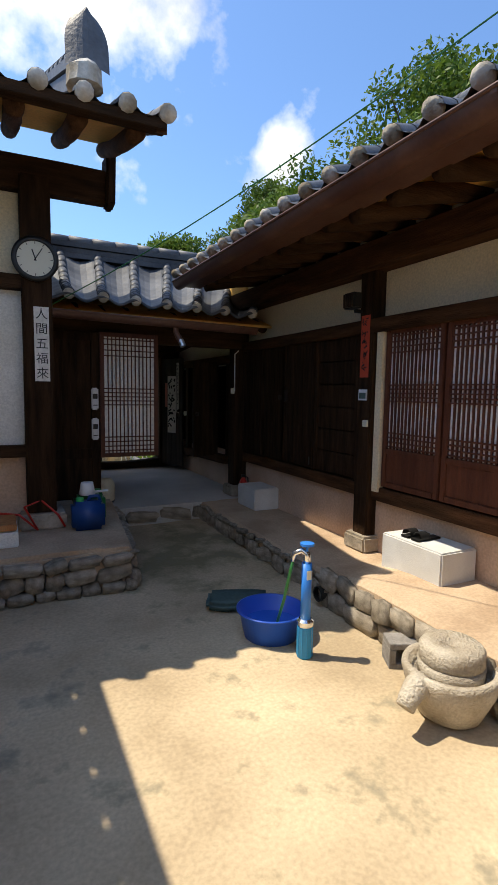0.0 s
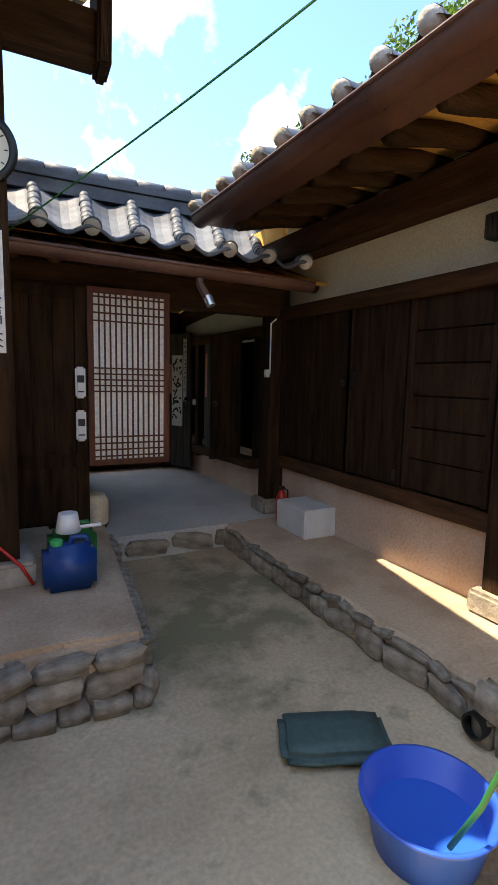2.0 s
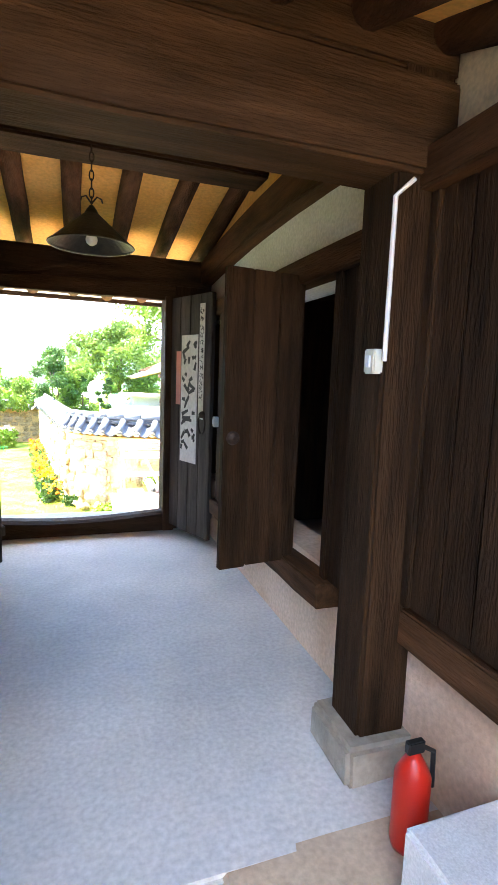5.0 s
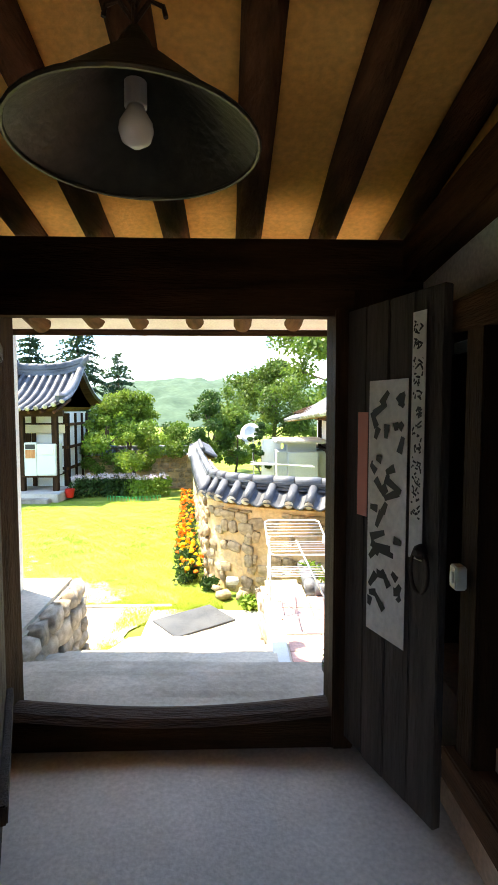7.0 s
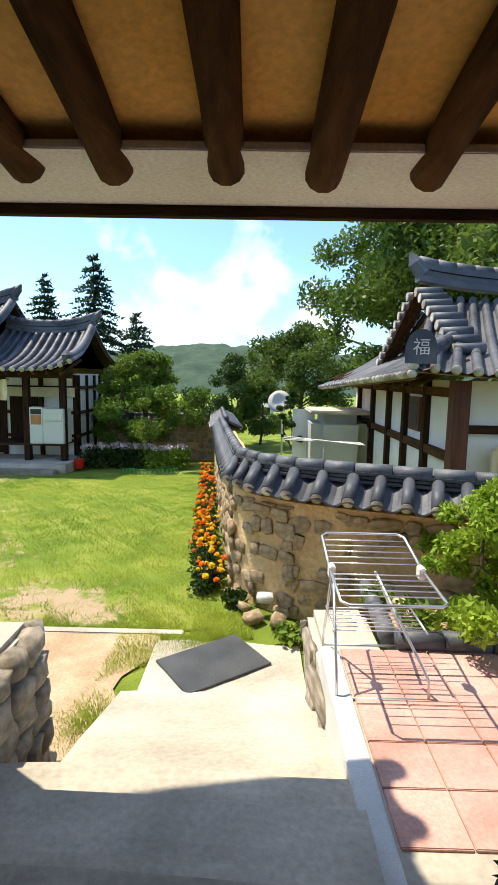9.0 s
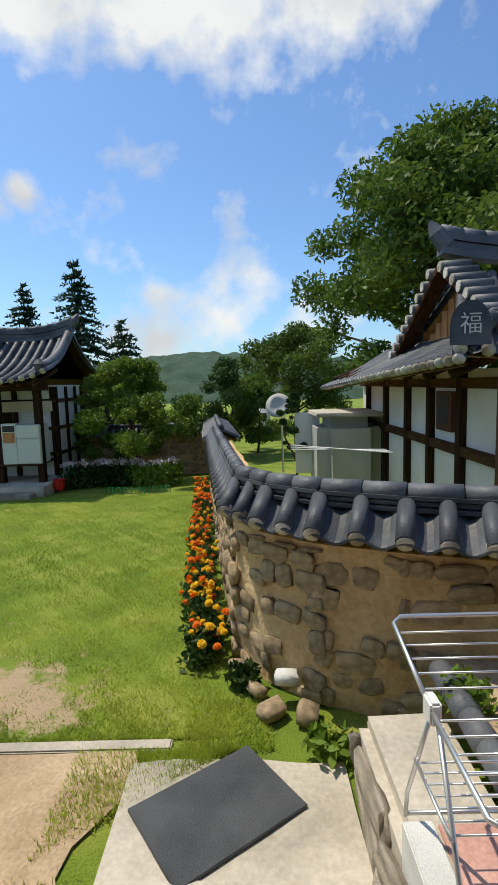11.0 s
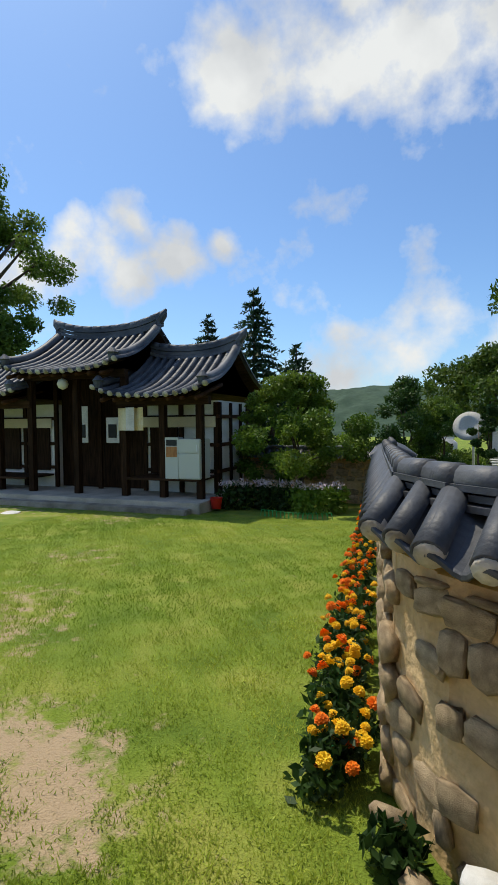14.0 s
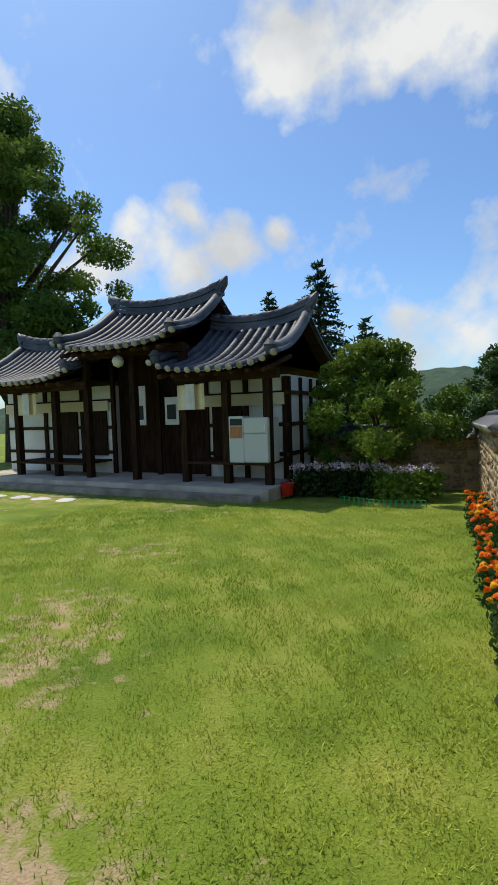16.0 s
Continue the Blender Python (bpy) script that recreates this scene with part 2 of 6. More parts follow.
M_BLACK = plain("black_plastic", (0.012, 0.012, 0.012), 0.45)
M_DIAL = plain("clock_dial", (0.72, 0.70, 0.58), 0.5)
M_REDP = plain("red_paper", (0.55, 0.07, 0.03), 0.8)
M_PINKP = plain("faded_pink_paper", (0.62, 0.25, 0.20), 0.9)
M_SHEET = mat("calligraphy_paper", (0.62, 0.60, 0.55), (0.74, 0.72, 0.68), 3, 0.9, 0.1, 30)
M_INK = plain("ink", (0.015, 0.015, 0.015), 0.7)
M_IRON = mat("rusty_iron", (0.03, 0.02, 0.017), (0.08, 0.05, 0.035), 6, 0.6, 0.4, 50, metal=0.5)
M_LAMP = mat("lamp_shade_metal", (0.045, 0.045, 0.032), (0.09, 0.08, 0.055), 4, 0.5, 0.2, 40, metal=0.4)
M_BULB = plain("bulb_glass", (0.9, 0.9, 0.88), 0.2)
M_CUSH = mat("grey_green_cushion", (0.06, 0.105, 0.10), (0.085, 0.14, 0.13), 3, 0.6, 0.1, 40)
M_RUB = mat("black_rubber_mat", (0.045, 0.05, 0.055), (0.075, 0.08, 0.085), 3, 0.6, 0.4, 120)
M_FIRE = plain("red_enamel", (0.55, 0.02, 0.01), 0.35)
M_MILL = mat("coarse_millstone", (0.42, 0.36, 0.28), (0.62, 0.56, 0.46), 4, 0.95, 0.9, 70)
M_BLOCK = mat("grey_cement_block", (0.20, 0.19, 0.18), (0.32, 0.30, 0.28), 4, 0.95, 0.7, 60)
M_ORANGE = plain("orange_petals", (0.95, 0.26, 0.01), 0.7)
M_YELLOW = plain("yellow_petals", (0.95, 0.62, 0.02), 0.7)
M_WFLOWER = plain("white_petals", (0.75, 0.62, 0.68), 0.7)
M_FRIDGE = plain("white_enamel", (0.60, 0.62, 0.56), 0.35)
M_CLOTH = mat("yellow_white_cloth", (0.70, 0.50, 0.16), (0.78, 0.70, 0.50), 2, 0.9, 0.1, 40)
M_GABLE = mat("orange_gable_boards", (0.42, 0.17, 0.06), (0.55, 0.26, 0.10), 2, 0.7, 0.3, 14, (8, 8, 1), vary=0.15)
M_HILL = mat("wooded_hill", (0.03, 0.06, 0.035), (0.06, 0.10, 0.06), 0.25, 1.0, 1.0, 1.2, contrast=0.4)
M_GREYWALL = mat("grey_rendered_wall", (0.42, 0.42, 0.39), (0.52, 0.52, 0.49), 1.2, 0.9, 0.15, 40)

blotch(M_LAWN, (0.46, 0.34, 0.21), [((0.1, 14.35, -0.73), 0.85), ((-0.45, 14.5, -0.74), 0.8), ((0.35, 14.0, -0.72), 0.6), ((-0.9, 13.9, -0.72), 1.2), ((-1.6, 15.6, -0.78), 1.0), ((-2.3, 16.6, -0.85), 1.2), ((-3.2, 18.6, -0.95), 1.2), ((-5.0, 22.4, -1.1), 1.8), ((-9.0, 22.4, -1.1), 3.0)], 5.0, 0.20, 0.63)
blotch(M_CONC, (0.17, 0.165, 0.085), [((1.7, 5.6, 0.0), 1.4), ((1.4, 4.7, 0.0), 1.2)], 2.6, 0.16, 0.55, 0.75, 0.17)
blotch(M_CONC, (0.24, 0.22, 0.19), [((-0.4, 3.3, 0.0), 1.2)], 2.6, 0.11, 0.58, 0.8, 0.2)

# ---- mesh helpers ----
def link(name, bm, material, smooth=False):
    me = bpy.data.meshes.new(name)
    bm.to_mesh(me)
    bm.free()
    me.materials.append(material)
    if smooth:
        for p in me.polygons:
            p.use_smooth = True
    return new(name, me)


def part(name, bm, material, parent, label="", smooth=False):
    ob = link(name, bm, material, smooth)
    ob.parent = parent
    return tagged(ob, label) if label else ob


def thing(name, at, label, category, group="", kind=""):
    ob = new(name)
    ob.location = at
    ob.empty_display_size = 0.1
    return tagged(ob, label, category, group, kind)


def box(bm, a, b, bevel=0.0, m=None):
    a, b = Vector(a), Vector(b)
    r = bmesh.ops.create_cube(bm, size=1.0)
    vs = r["verts"]
    bmesh.ops.scale(bm, verts=vs, vec=[max(abs(q), 1e-4) for q in (b - a)])
    bmesh.ops.translate(bm, verts=vs, vec=(a + b) / 2)
    if bevel:
        es = list({e for v in vs for e in v.link_edges})
        r = bmesh.ops.bevel(bm, geom=es, offset=bevel, segments=2, affect="EDGES", clamp_overlap=True)
        vs = list({v for v in vs if v.is_valid} | set(r["verts"]))
    if m:
        bmesh.ops.transform(bm, matrix=m, verts=vs)
    return bm


def boxed(a, b, bevel=0.004, m=None):
    return box(bmesh.new(), a, b, bevel, m)


def tube(bm, pts, r, seg=10, caps=True):
    """A round bar through pts; r is one radius or one per point."""
    pts = [Vector(p) for p in pts]
    rs = r if isinstance(r, (list, tuple)) else [r] * len(pts)
    rings = []
    side = None
    for i, p in enumerate(pts):
        d = (pts[min(i + 1, len(pts) - 1)] - pts[max(i - 1, 0)]).normalized()
        if side is None:
            side = d.orthogonal().normalized()
        side = (side - d * side.dot(d))
        side = side.normalized() if side.length > 1e-5 else d.orthogonal().normalized()
        up = d.cross(side)
        rings.append([bm.verts.new(p + (side * math.cos(2 * math.pi * k / seg) + up * math.sin(2 * math.pi * k / seg)) * rs[i]) for k in range(seg)])
    for q, w in zip(rings, rings[1:]):
        for k in range(seg):
            bm.faces.new((q[k], q[(k + 1) % seg], w[(k + 1) % seg], w[k]))
    if caps:
        bm.faces.new(rings[0][::-1])
        bm.faces.new(rings[-1])
    return bm


def tubed(pts, r, seg=10):
    return tube(bmesh.new(), pts, r, seg)


def lathe(profile, seg=28, at=(0, 0, 0), caps=True):
    """Turned shape; profile is (radius, height) from the start to the end of the outline."""
    bm = bmesh.new()
    at = Vector(at)
    rings = [[bm.verts.new(at + Vector((r * math.cos(2 * math.pi * k / seg), r * math.sin(2 * math.pi * k / seg), z))) for k in range(seg)] for r, z in profile]
    for q, w in zip(rings, rings[1:]):
        for k in range(seg):
            bm.faces.new((q[k], q[(k + 1) % seg], w[(k + 1) % seg], w[k]))
    if caps:
        bm.faces.new(rings[0][::-1])
        bm.faces.new(rings[-1])
    bmesh.ops.recalc_face_normals(bm, faces=bm.faces)
    return bm


def sheet(fn, nu, nv):
    """A surface grid from fn(u, v)."""
    bm = bmesh.new()
    g = [[bm.verts.new(fn(i / nu, j / nv)) for j in range(nv + 1)] for i in range(nu + 1)]
    for i in range(nu):
        for j in range(nv):
            bm.faces.new((g[i][j], g[i + 1][j], g[i + 1][j + 1], g[i][j + 1]))
    return bm


def jitter(bm, amount, freq=3.0):
    for v in bm.verts:
        v.co += Vector(noise.noise_vector(v.co * freq)) * amount
    return bm


def beam(name, a, b, w, h, material, parent=None, bow=0.0, round_it=False):
    """A hewn beam from a to b, slightly uneven."""
    a, b = Vector(a), Vector(b)
    n = 8
    bm = bmesh.new()
    if round_it:
        pts = [a.lerp(b, i / n) + Vector((0, 0, bow * math.sin(math.pi * i / n))) + Vector(noise.noise_vector(a * 7 + Vector((i, 0, 0)))) * 0.008 for i in range(n + 1)]
        tube(bm, pts, [w * (1 + 0.08 * noise.noise(a * 5 + Vector((0, i * 0.7, 0)))) for i in range(n + 1)], 12)
    else:
        d = (b - a).normalized()
        side = d.cross(Vector((0, 0, 1)))
        side = side.normalized() if side.length > 1e-3 else Vector((1, 0, 0))
        up = side.cross(d)
        rings = []
        for i in range(n + 1):
            p = a.lerp(b, i / n) + Vector((0, 0, bow * math.sin(math.pi * i / n)))
            rings.append([bm.verts.new(p + side * (sx * w / 2) + up * (sz * h / 2) + Vector(noise.noise_vector((p + side * sx + up * sz) * 2.3)) * 0.006) for sx, sz in ((-1, -1), (1, -1), (1, 1), (-1, 1))])
        for q, r in zip(rings, rings[1:]):
            for k in range(4):
                bm.faces.new((q[k], q[(k + 1) % 4], r[(k + 1) % 4], r[k]))
        bm.faces.new(rings[0][::-1])
        bm.faces.new(rings[-1])
        bmesh.ops.recalc_face_normals(bm, faces=bm.faces)
        bmesh.ops.bevel(bm, geom=[e for e in bm.edges if e.calc_face_angle(0) > 0.8], offset=min(w, h) * 0.06, segments=2, affect="EDGES")
    if parent is None:
        return link(name, bm, material, round_it)
    return part(name, bm, material, parent, smooth=round_it)


def structure(name, bm, material, label, category="", smooth=False):
    return tagged(link(name, bm, material, smooth), label, category or name.split("_")[0], kind="structure")


RNG = random.Random(5)


def rock_mesh(name, material, seed, flat=0.35):
    r = random.Random(seed)
    bm = bmesh.new()
    bmesh.ops.create_cube(bm, size=1.0)
    bmesh.ops.subdivide_edges(bm, edges=bm.edges[:], cuts=1, use_grid_fill=True)
    for v in bm.verts:
        v.co = v.co.lerp(v.co.normalized() * 0.62, 0.42)
        v.co += Vector((r.uniform(-1, 1), r.uniform(-1, 1), r.uniform(-1, 1))) * 0.075
    me = bpy.data.meshes.new(name)
    bm.to_mesh(me)
    bm.free()
    for p in me.polygons:
        p.use_smooth = True
    me.materials.append(material)
    return me


ROCKS = [rock_mesh("stone", M_STONE, i) for i in range(7)]
ROCKSY = [rock_mesh("stone", M_STONEY, 20 + i) for i in range(7)]
LATE = []


def stones_on(parent, a, b, z0, z1, normal, size, meshes, gap=1.08, depth=0.10, fill=1.0):
    """Courses of field stones set into a wall face from a to b (plan), laid later in the file."""
    LATE.append((parent, Vector((*a, 0)), Vector((*b, 0)), z0, z1, Vector((*normal, 0)).normalized(), size, meshes, gap, depth, fill))


def lay_stones():
    for parent, a, b, z0, z1, nrm, size, meshes, gap, depth, fill in LATE:
        d = (b - a)
        length = d.length
        d.normalize()
        z = z0
        inv = Matrix.Translation(-parent.location)
        while z < z1 - 0.03:
            h = min(size * RNG.uniform(0.55, 1.0), z1 - z)
            s = RNG.uniform(-0.1, 0.0)
            while s < length - 0.03:
                w = size * RNG.uniform(0.8, 1.9)
                w = min(w, length - s + 0.04)
                if RNG.random() < fill:
                    ob = new("stone", RNG.choice(meshes))
                    c = a + d * (s + w / 2) + nrm * RNG.uniform(-0.022, 0.006) + Vector((0, 0, z + h / 2))
                    rot = Matrix(((d.x, -nrm.x, 0), (d.y, -nrm.y, 0), (0, 0, 1))).to_4x4()
                    ob.parent = parent
                    ob.matrix_basis = inv @ Matrix.Translation(c) @ rot @ pose(0, 0, 0, RNG.uniform(-12, 12), RNG.uniform(-16, 16), RNG.uniform(-8, 8)) @ Matrix.Diagonal((w / gap, depth * 1.4, h / gap * 1.05, 1))
                s += w
            z += h


# ---- roof tiles ----
def half_tile(name, length, r, material, arc=200, taper=0.95, seg=8):
    """One convex cover tile along +y, resting on its two edges."""
    bm = bmesh.new()
    rings = []
    for y, k in ((0, 1.0), (length * 1.06, taper)):
        for th in (0, 0.016):
            rings.append([bm.verts.new(((r - th) * k * math.sin(radians(-arc / 2 + arc * i / seg)), y, (r - th) * k * math.cos(radians(-arc / 2 + arc * i / seg)))) for i in range(seg + 1)])
    for q, w in ((0, 2), (3, 1), (1, 0), (2, 3)):
        for i in range(seg):
            bm.faces.new((rings[q][i], rings[q][i + 1], rings[w][i + 1], rings[w][i]))
    bmesh.ops.recalc_face_normals(bm, faces=bm.faces)
    me = bpy.data.meshes.new(name)
    bm.to_mesh(me)
    bm.free()
    for p in me.polygons:
        p.use_smooth = True
    me.materials.append(material)
    return me


def slope_point(A, B, C, D, u, v, sag, lift=0.0):
    p = A.lerp(B, u).lerp(C.lerp(D, u), v)
    p.z -= sag * math.sin(math.pi * v)
    p.z += lift * (abs(2 * u - 1) ** 3) * (1 - v * 0.5)
    return p


def tiled_slope(parent, A, B, C, D, sag=0.08, spacing=0.30, r=0.075, lift=0.0, singly=False, course=0.27, mortar=True, under_m=None):
    """Giwa slope: eave from A to B, ridge from C to D; pan tiles scalloped, cover tiles in rows, mortar plugs at the eave."""
    A, B, C, D = map(Vector, (A, B, C, D))
    O = parent.location
    rows = max(2, round((B - A).length / spacing))
    ncourse = max(1, round((C - A).length / course))
    nrm = (B - A).cross(C - A).normalized()
    if nrm.z < 0:
        nrm = -nrm
    def pan(u, v):
        q = v * ncourse
        step = 0.012 * (1 - (q - math.floor(min(q, ncourse - 1e-4))))
        dip = 0.035 * math.cos(2 * math.pi * u * rows) * 1.0
        return slope_point(A, B, C, D, u, v, sag, lift) + nrm * (dip + step) - O
    part("pan_tiles", sheet(pan, rows * 6, max(4, ncourse * 2)), M_TILE, parent, smooth=False)
    def under(u, v):
        return slope_point(A, B, C, D, u, v, sag, lift) - nrm * 0.06 - O
    part("roof_underside", sheet(under, 8, 6), under_m or M_OCHRE, parent)
    if singly:
        out = (A - C)
        out.z = 0
        out.normalize()
        def lip(u, v):
            q = min(v, 1.0)
            return pan(u, 0.0) + out * (0.012 if 0.2 < q < 0.8 else 0.0) + Vector((0, 0, 0.004 - 0.034 * q))
        part("eave_lip", sheet(lip, rows * 8, 4), M_TILE, parent)
    bm = bmesh.new()
    plug = bmesh.new()
    tile_me = half_tile("cover_tile", course, r, M_TILE) if singly else None
    for i in range(rows + 1):
        u = i / rows
        pts = [slope_point(A, B, C, D, u, j / ncourse, sag, lift) + nrm * 0.045 for j in range(ncourse + 1)]
        if singly:
            for j in range(ncourse):
                d = (pts[j + 1] - pts[j]).normalized()
                s = d.cross(nrm).normalized()
                up = s.cross(d)
                ob = new("cover_tile", tile_me)
                ob.parent = parent
                k = (pts[j + 1] - pts[j]).length / course
                mm = Matrix(((s.x, d.x, up.x, 0), (s.y, d.y, up.y, 0), (s.z, d.z, up.z, 0), (0, 0, 0, 1)))
                ob.matrix_basis = Matrix.Translation(pts[j] - O + Vector((0, 0, -0.01)) + s * RNG.uniform(-0.006, 0.006)) @ mm @ pose(0, 0, 0, 0, RNG.uniform(-3, 3), RNG.uniform(-1.5, 1.5)) @ Matrix.Diagonal((1, k, 1, 1))
        else:
            for j in range(ncourse):
                a, b = pts[j], pts[j + 1]
                d = (b - a).normalized()
                s = d.cross(nrm).normalized()
                ring = []
                for p, k in ((a, 1.0), (b, 0.94)):
                    ring.append([bm.verts.new(p - O + s * (r * k * math.sin(x)) + nrm * (r * k * math.cos(x) - 0.02)) for x in [radians(-100 + 200 * q / 6) for q in range(7)]])
                for q in range(6):
                    bm.faces.new((ring[0][q], ring[0][q + 1], ring[1][q + 1], ring[1][q]))
        if mortar:
            d = (pts[1] - pts[0]).normalized()
            s = d.cross(nrm).normalized()
            c = pts[0] - O - d * 0.012
            cap = [plug.verts.new(c + s * (r * 0.95 * math.sin(x)) + nrm * (r * 0.95 * math.cos(x) - 0.02)) for x in [2 * math.pi * q / 10 for q in range(10)]]
            mid = plug.verts.new(c - d * 0.004)
            back = [plug.verts.new(v.co + d * 0.05) for v in cap]
            for q in range(10):
                plug.faces.new((cap[q], cap[(q + 1) % 10], mid))
                plug.faces.new((cap[(q + 1) % 10], cap[q], back[q], back[(q + 1) % 10]))
    if not singly:
        tagged(part("cover_tile_field", bm, M_TILE, parent, smooth=True), kind="stuff")
    else:
        bm.free()
    if mortar:
        tagged(part("mortar_edge", plug, M_MORT, parent, "pale mortar plugs at the eave", smooth=True), kind="stuff")
    else:
        plug.free()


def ridge(parent, a, b, h=0.22, w=0.16, lift=0.0, horn=False):
    """Stacked ridge tiles with a round cover on top, upswept at the ends."""
    a, b = Vector(a) - parent.location, Vector(b) - parent.location
    n = 14
    d = (b - a).normalized()
    s = Vector((d.y, -d.x, 0)).normalized()
    def at(t):
        return a.lerp(b, t) + Vector((0, 0, lift * abs(2 * t - 1) ** 2.5))
    for k in range(3):
        bm = bmesh.new()
        ww = w * (1.12, 0.74, 1.0)[k]
        rings = []
        for i in range(n + 1):
            p = at(i / n)
            z0, z1 = h * k / 3 + 0.006, h * (k + 1) / 3 - 0.006
            rings.append([bm.verts.new(p + s * sx * ww / 2 + Vector((0, 0, z))) for sx, z in ((-1, z0), (1, z0), (1, z1), (-1, z1))])
        for q, r in zip(rings, rings[1:]):
            for m_ in range(4):
                bm.faces.new((q[m_], q[(m_ + 1) % 4], r[(m_ + 1) % 4], r[m_]))
        bm.faces.new(rings[0][::-1])
        bm.faces.new(rings[-1])
        part("ridge_course", bm, M_TILE, parent)
    L = (b - a).length
    m_ = max(2, round(L / 0.34))
    for i in range(m_):
        p, q = at(i / m_), at((i + 1) / m_)
        part("ridge_tile", tubed([p + Vector((0, 0, h + 0.01)), q + Vector((0, 0, h + 0.01)) - (q - p) * 0.03], [w * 0.46, w * 0.41], 10), M_TILE, parent, smooth=True)
    if horn:
        for p, sg in ((at(0), -1), (at(1), 1)):
            part("ridge_end_tile", tubed([p + Vector((0, 0, h * 0.4)) - d * sg * 0.1, p + Vector((0, 0, h)) + d * sg * 0.06, p + Vector((0, 0, h + 0.16)) + d * sg * 0.16], [w * 0.6, w * 0.55, w * 0.12], 8), M_TILE, parent)


def text_mesh(body, size, name="lettering"):
    cu = bpy.data.curves.new("letters", "FONT")
    cu.body, cu.size, cu.align_x, cu.align_y, cu.extrude = body, size, "CENTER", "CENTER", 0.0006
    ob = bpy.data.objects.new("letters", cu)
    scene.collection.objects.link(ob)
    bpy.context.view_layer.update()
    me = bpy.data.meshes.new_from_object(ob.evaluated_get(bpy.context.evaluated_depsgraph_get()))
    bpy.data.objects.remove(ob)
    me.name = name
    me.materials.clear()
    me.materials.append(M_INK)
    return me


# ---- plan ----
T = 0.22            # raised passage floor and terrace
XW = 3.0            # wall on the right of court and passage
YG = 9.70           # outer gate wall


def lawn_z(x, y):
    return -0.69 - 0.046 * max(0.0, min(y, 30) - 13.5) + 0.012 * noise.noise(Vector((x * 0.5, y * 0.5, 0)))

# ---- ground and floors ----
def ground_z(u, v):
    x, y = -70 + 140 * u, 11.6 + 130 * v
    return Vector((x, y, lawn_z(x, y)))


def warp(q):
    return 0.5 + (q - 0.5) * (0.25 + 3.0 * (q - 0.5) ** 2)


structure("ground", sheet(lambda u, v: ground_z(warp(u), v ** 2.2), 90, 90), M_LAWN, "sunlit mown green lawn with bare patches", "lawn")
structure("floor_court", jitter(sheet(lambda u, v: Vector((-2.6 + 5.4 * u, -5.0 + 11.5 * v, 0)), 60, 100), 0.012, 1.2), M_CONC, "worn beige concrete courtyard floor with stains", "floor")
def terrace_z(y):
    k = max(0.0, min(1.0, (3.75 - y) / 0.8))
    return T + 0.115 * k * k * (3 - 2 * k)


def terrace_mesh():
    """Clay terrace whose top rises towards the near end of the court."""
    bm = bmesh.new()
    rings = []
    for i in range(77):
        y = -5.0 + 11.4 * i / 76
        z, x = terrace_z(y) + 0.006 * noise.noise(Vector((0, y * 2, 0))), 2.23 - 0.5 * (terrace_z(y) - T) + 0.02 * noise.noise(Vector((3, y * 3, 0)))
        rings.append([bm.verts.new(p) for p in ((x, y, -0.1), (x, y, z - 0.03), (x + 0.03, y, z), (2.6, y, z + 0.004), (3.3, y, z))])
    for a, b in zip(rings, rings[1:]):
        for k in range(4):
            bm.faces.new((a[k], b[k], b[k + 1], a[k + 1]))
    bm.faces.new(rings[0])
    bm.faces.new(rings[-1][::-1])
    bmesh.ops.recalc_face_normals(bm, faces=bm.faces)
    return bm


terr = structure("floor_terrace", terrace_mesh(), M_EARTH, "raised clay terrace along the house wall", "terrace")
passf = structure("floor_passage", boxed((0.3, 6.36, -0.1), (4.6, 10.0, T + 0.003), 0.015), M_PASS, "smooth grey concrete floor of the gate passage", "floor")
plat = structure("platform_left", jitter(boxed((-2.6, 4.42, -0.1), (0.66, 6.7, 0.36), 0.04), 0.012), M_EARTH, "clay topped stone platform before the house", "platform")
stones_on(terr, (2.21, 3.4), (2.22, 6.4), 0.0, T - 0.02, (-1, 0), 0.17, ROCKS, depth=0.04, fill=0.97)
stones_on(terr, (2.16, -2.0), (2.16, 3.4), 0.0, T + 0.09, (-1, 0), 0.2, ROCKS, depth=0.055, fill=0.97)
stones_on(passf, (1.1, 6.35), (2.2, 6.35), 0.03, T - 0.02, (0, -1), 0.24, ROCKS, depth=0.045, fill=0.97)
stones_on(plat, (-2.5, 4.40), (0.84, 4.37), 0.0, 0.32, (0, -1), 0.16, ROCKS, depth=0.1)
stones_on(plat, (0.87, 4.42), (1.09, 6.35), 0.0, 0.30, (0.99, -0.11), 0.15, ROCKS, depth=0.08)

def wedge(pts, z0, z1):
    bm = bmesh.new()
    lo, hi = [bm.verts.new((*p, z0)) for p in pts], [bm.verts.new((*p, z1)) for p in pts]
    bm.faces.new(lo[::-1])
    bm.faces.new(hi)
    for k in range(len(pts)):
        bm.faces.new((lo[k], lo[(k + 1) % len(pts)], hi[(k + 1) % len(pts)], hi[k]))
    bmesh.ops.recalc_face_normals(bm, faces=bm.faces)
    bmesh.ops.bevel(bm, geom=bm.edges[:], offset=0.025, segments=2, affect="EDGES")
    return bm


structure("platform_side", wedge([(0.45, 4.42), (0.86, 4.40), (1.08, 6.44), (0.45, 6.44)], -0.1, 0.352), M_EARTH, "clay topped edge of the stone platform", "platform")


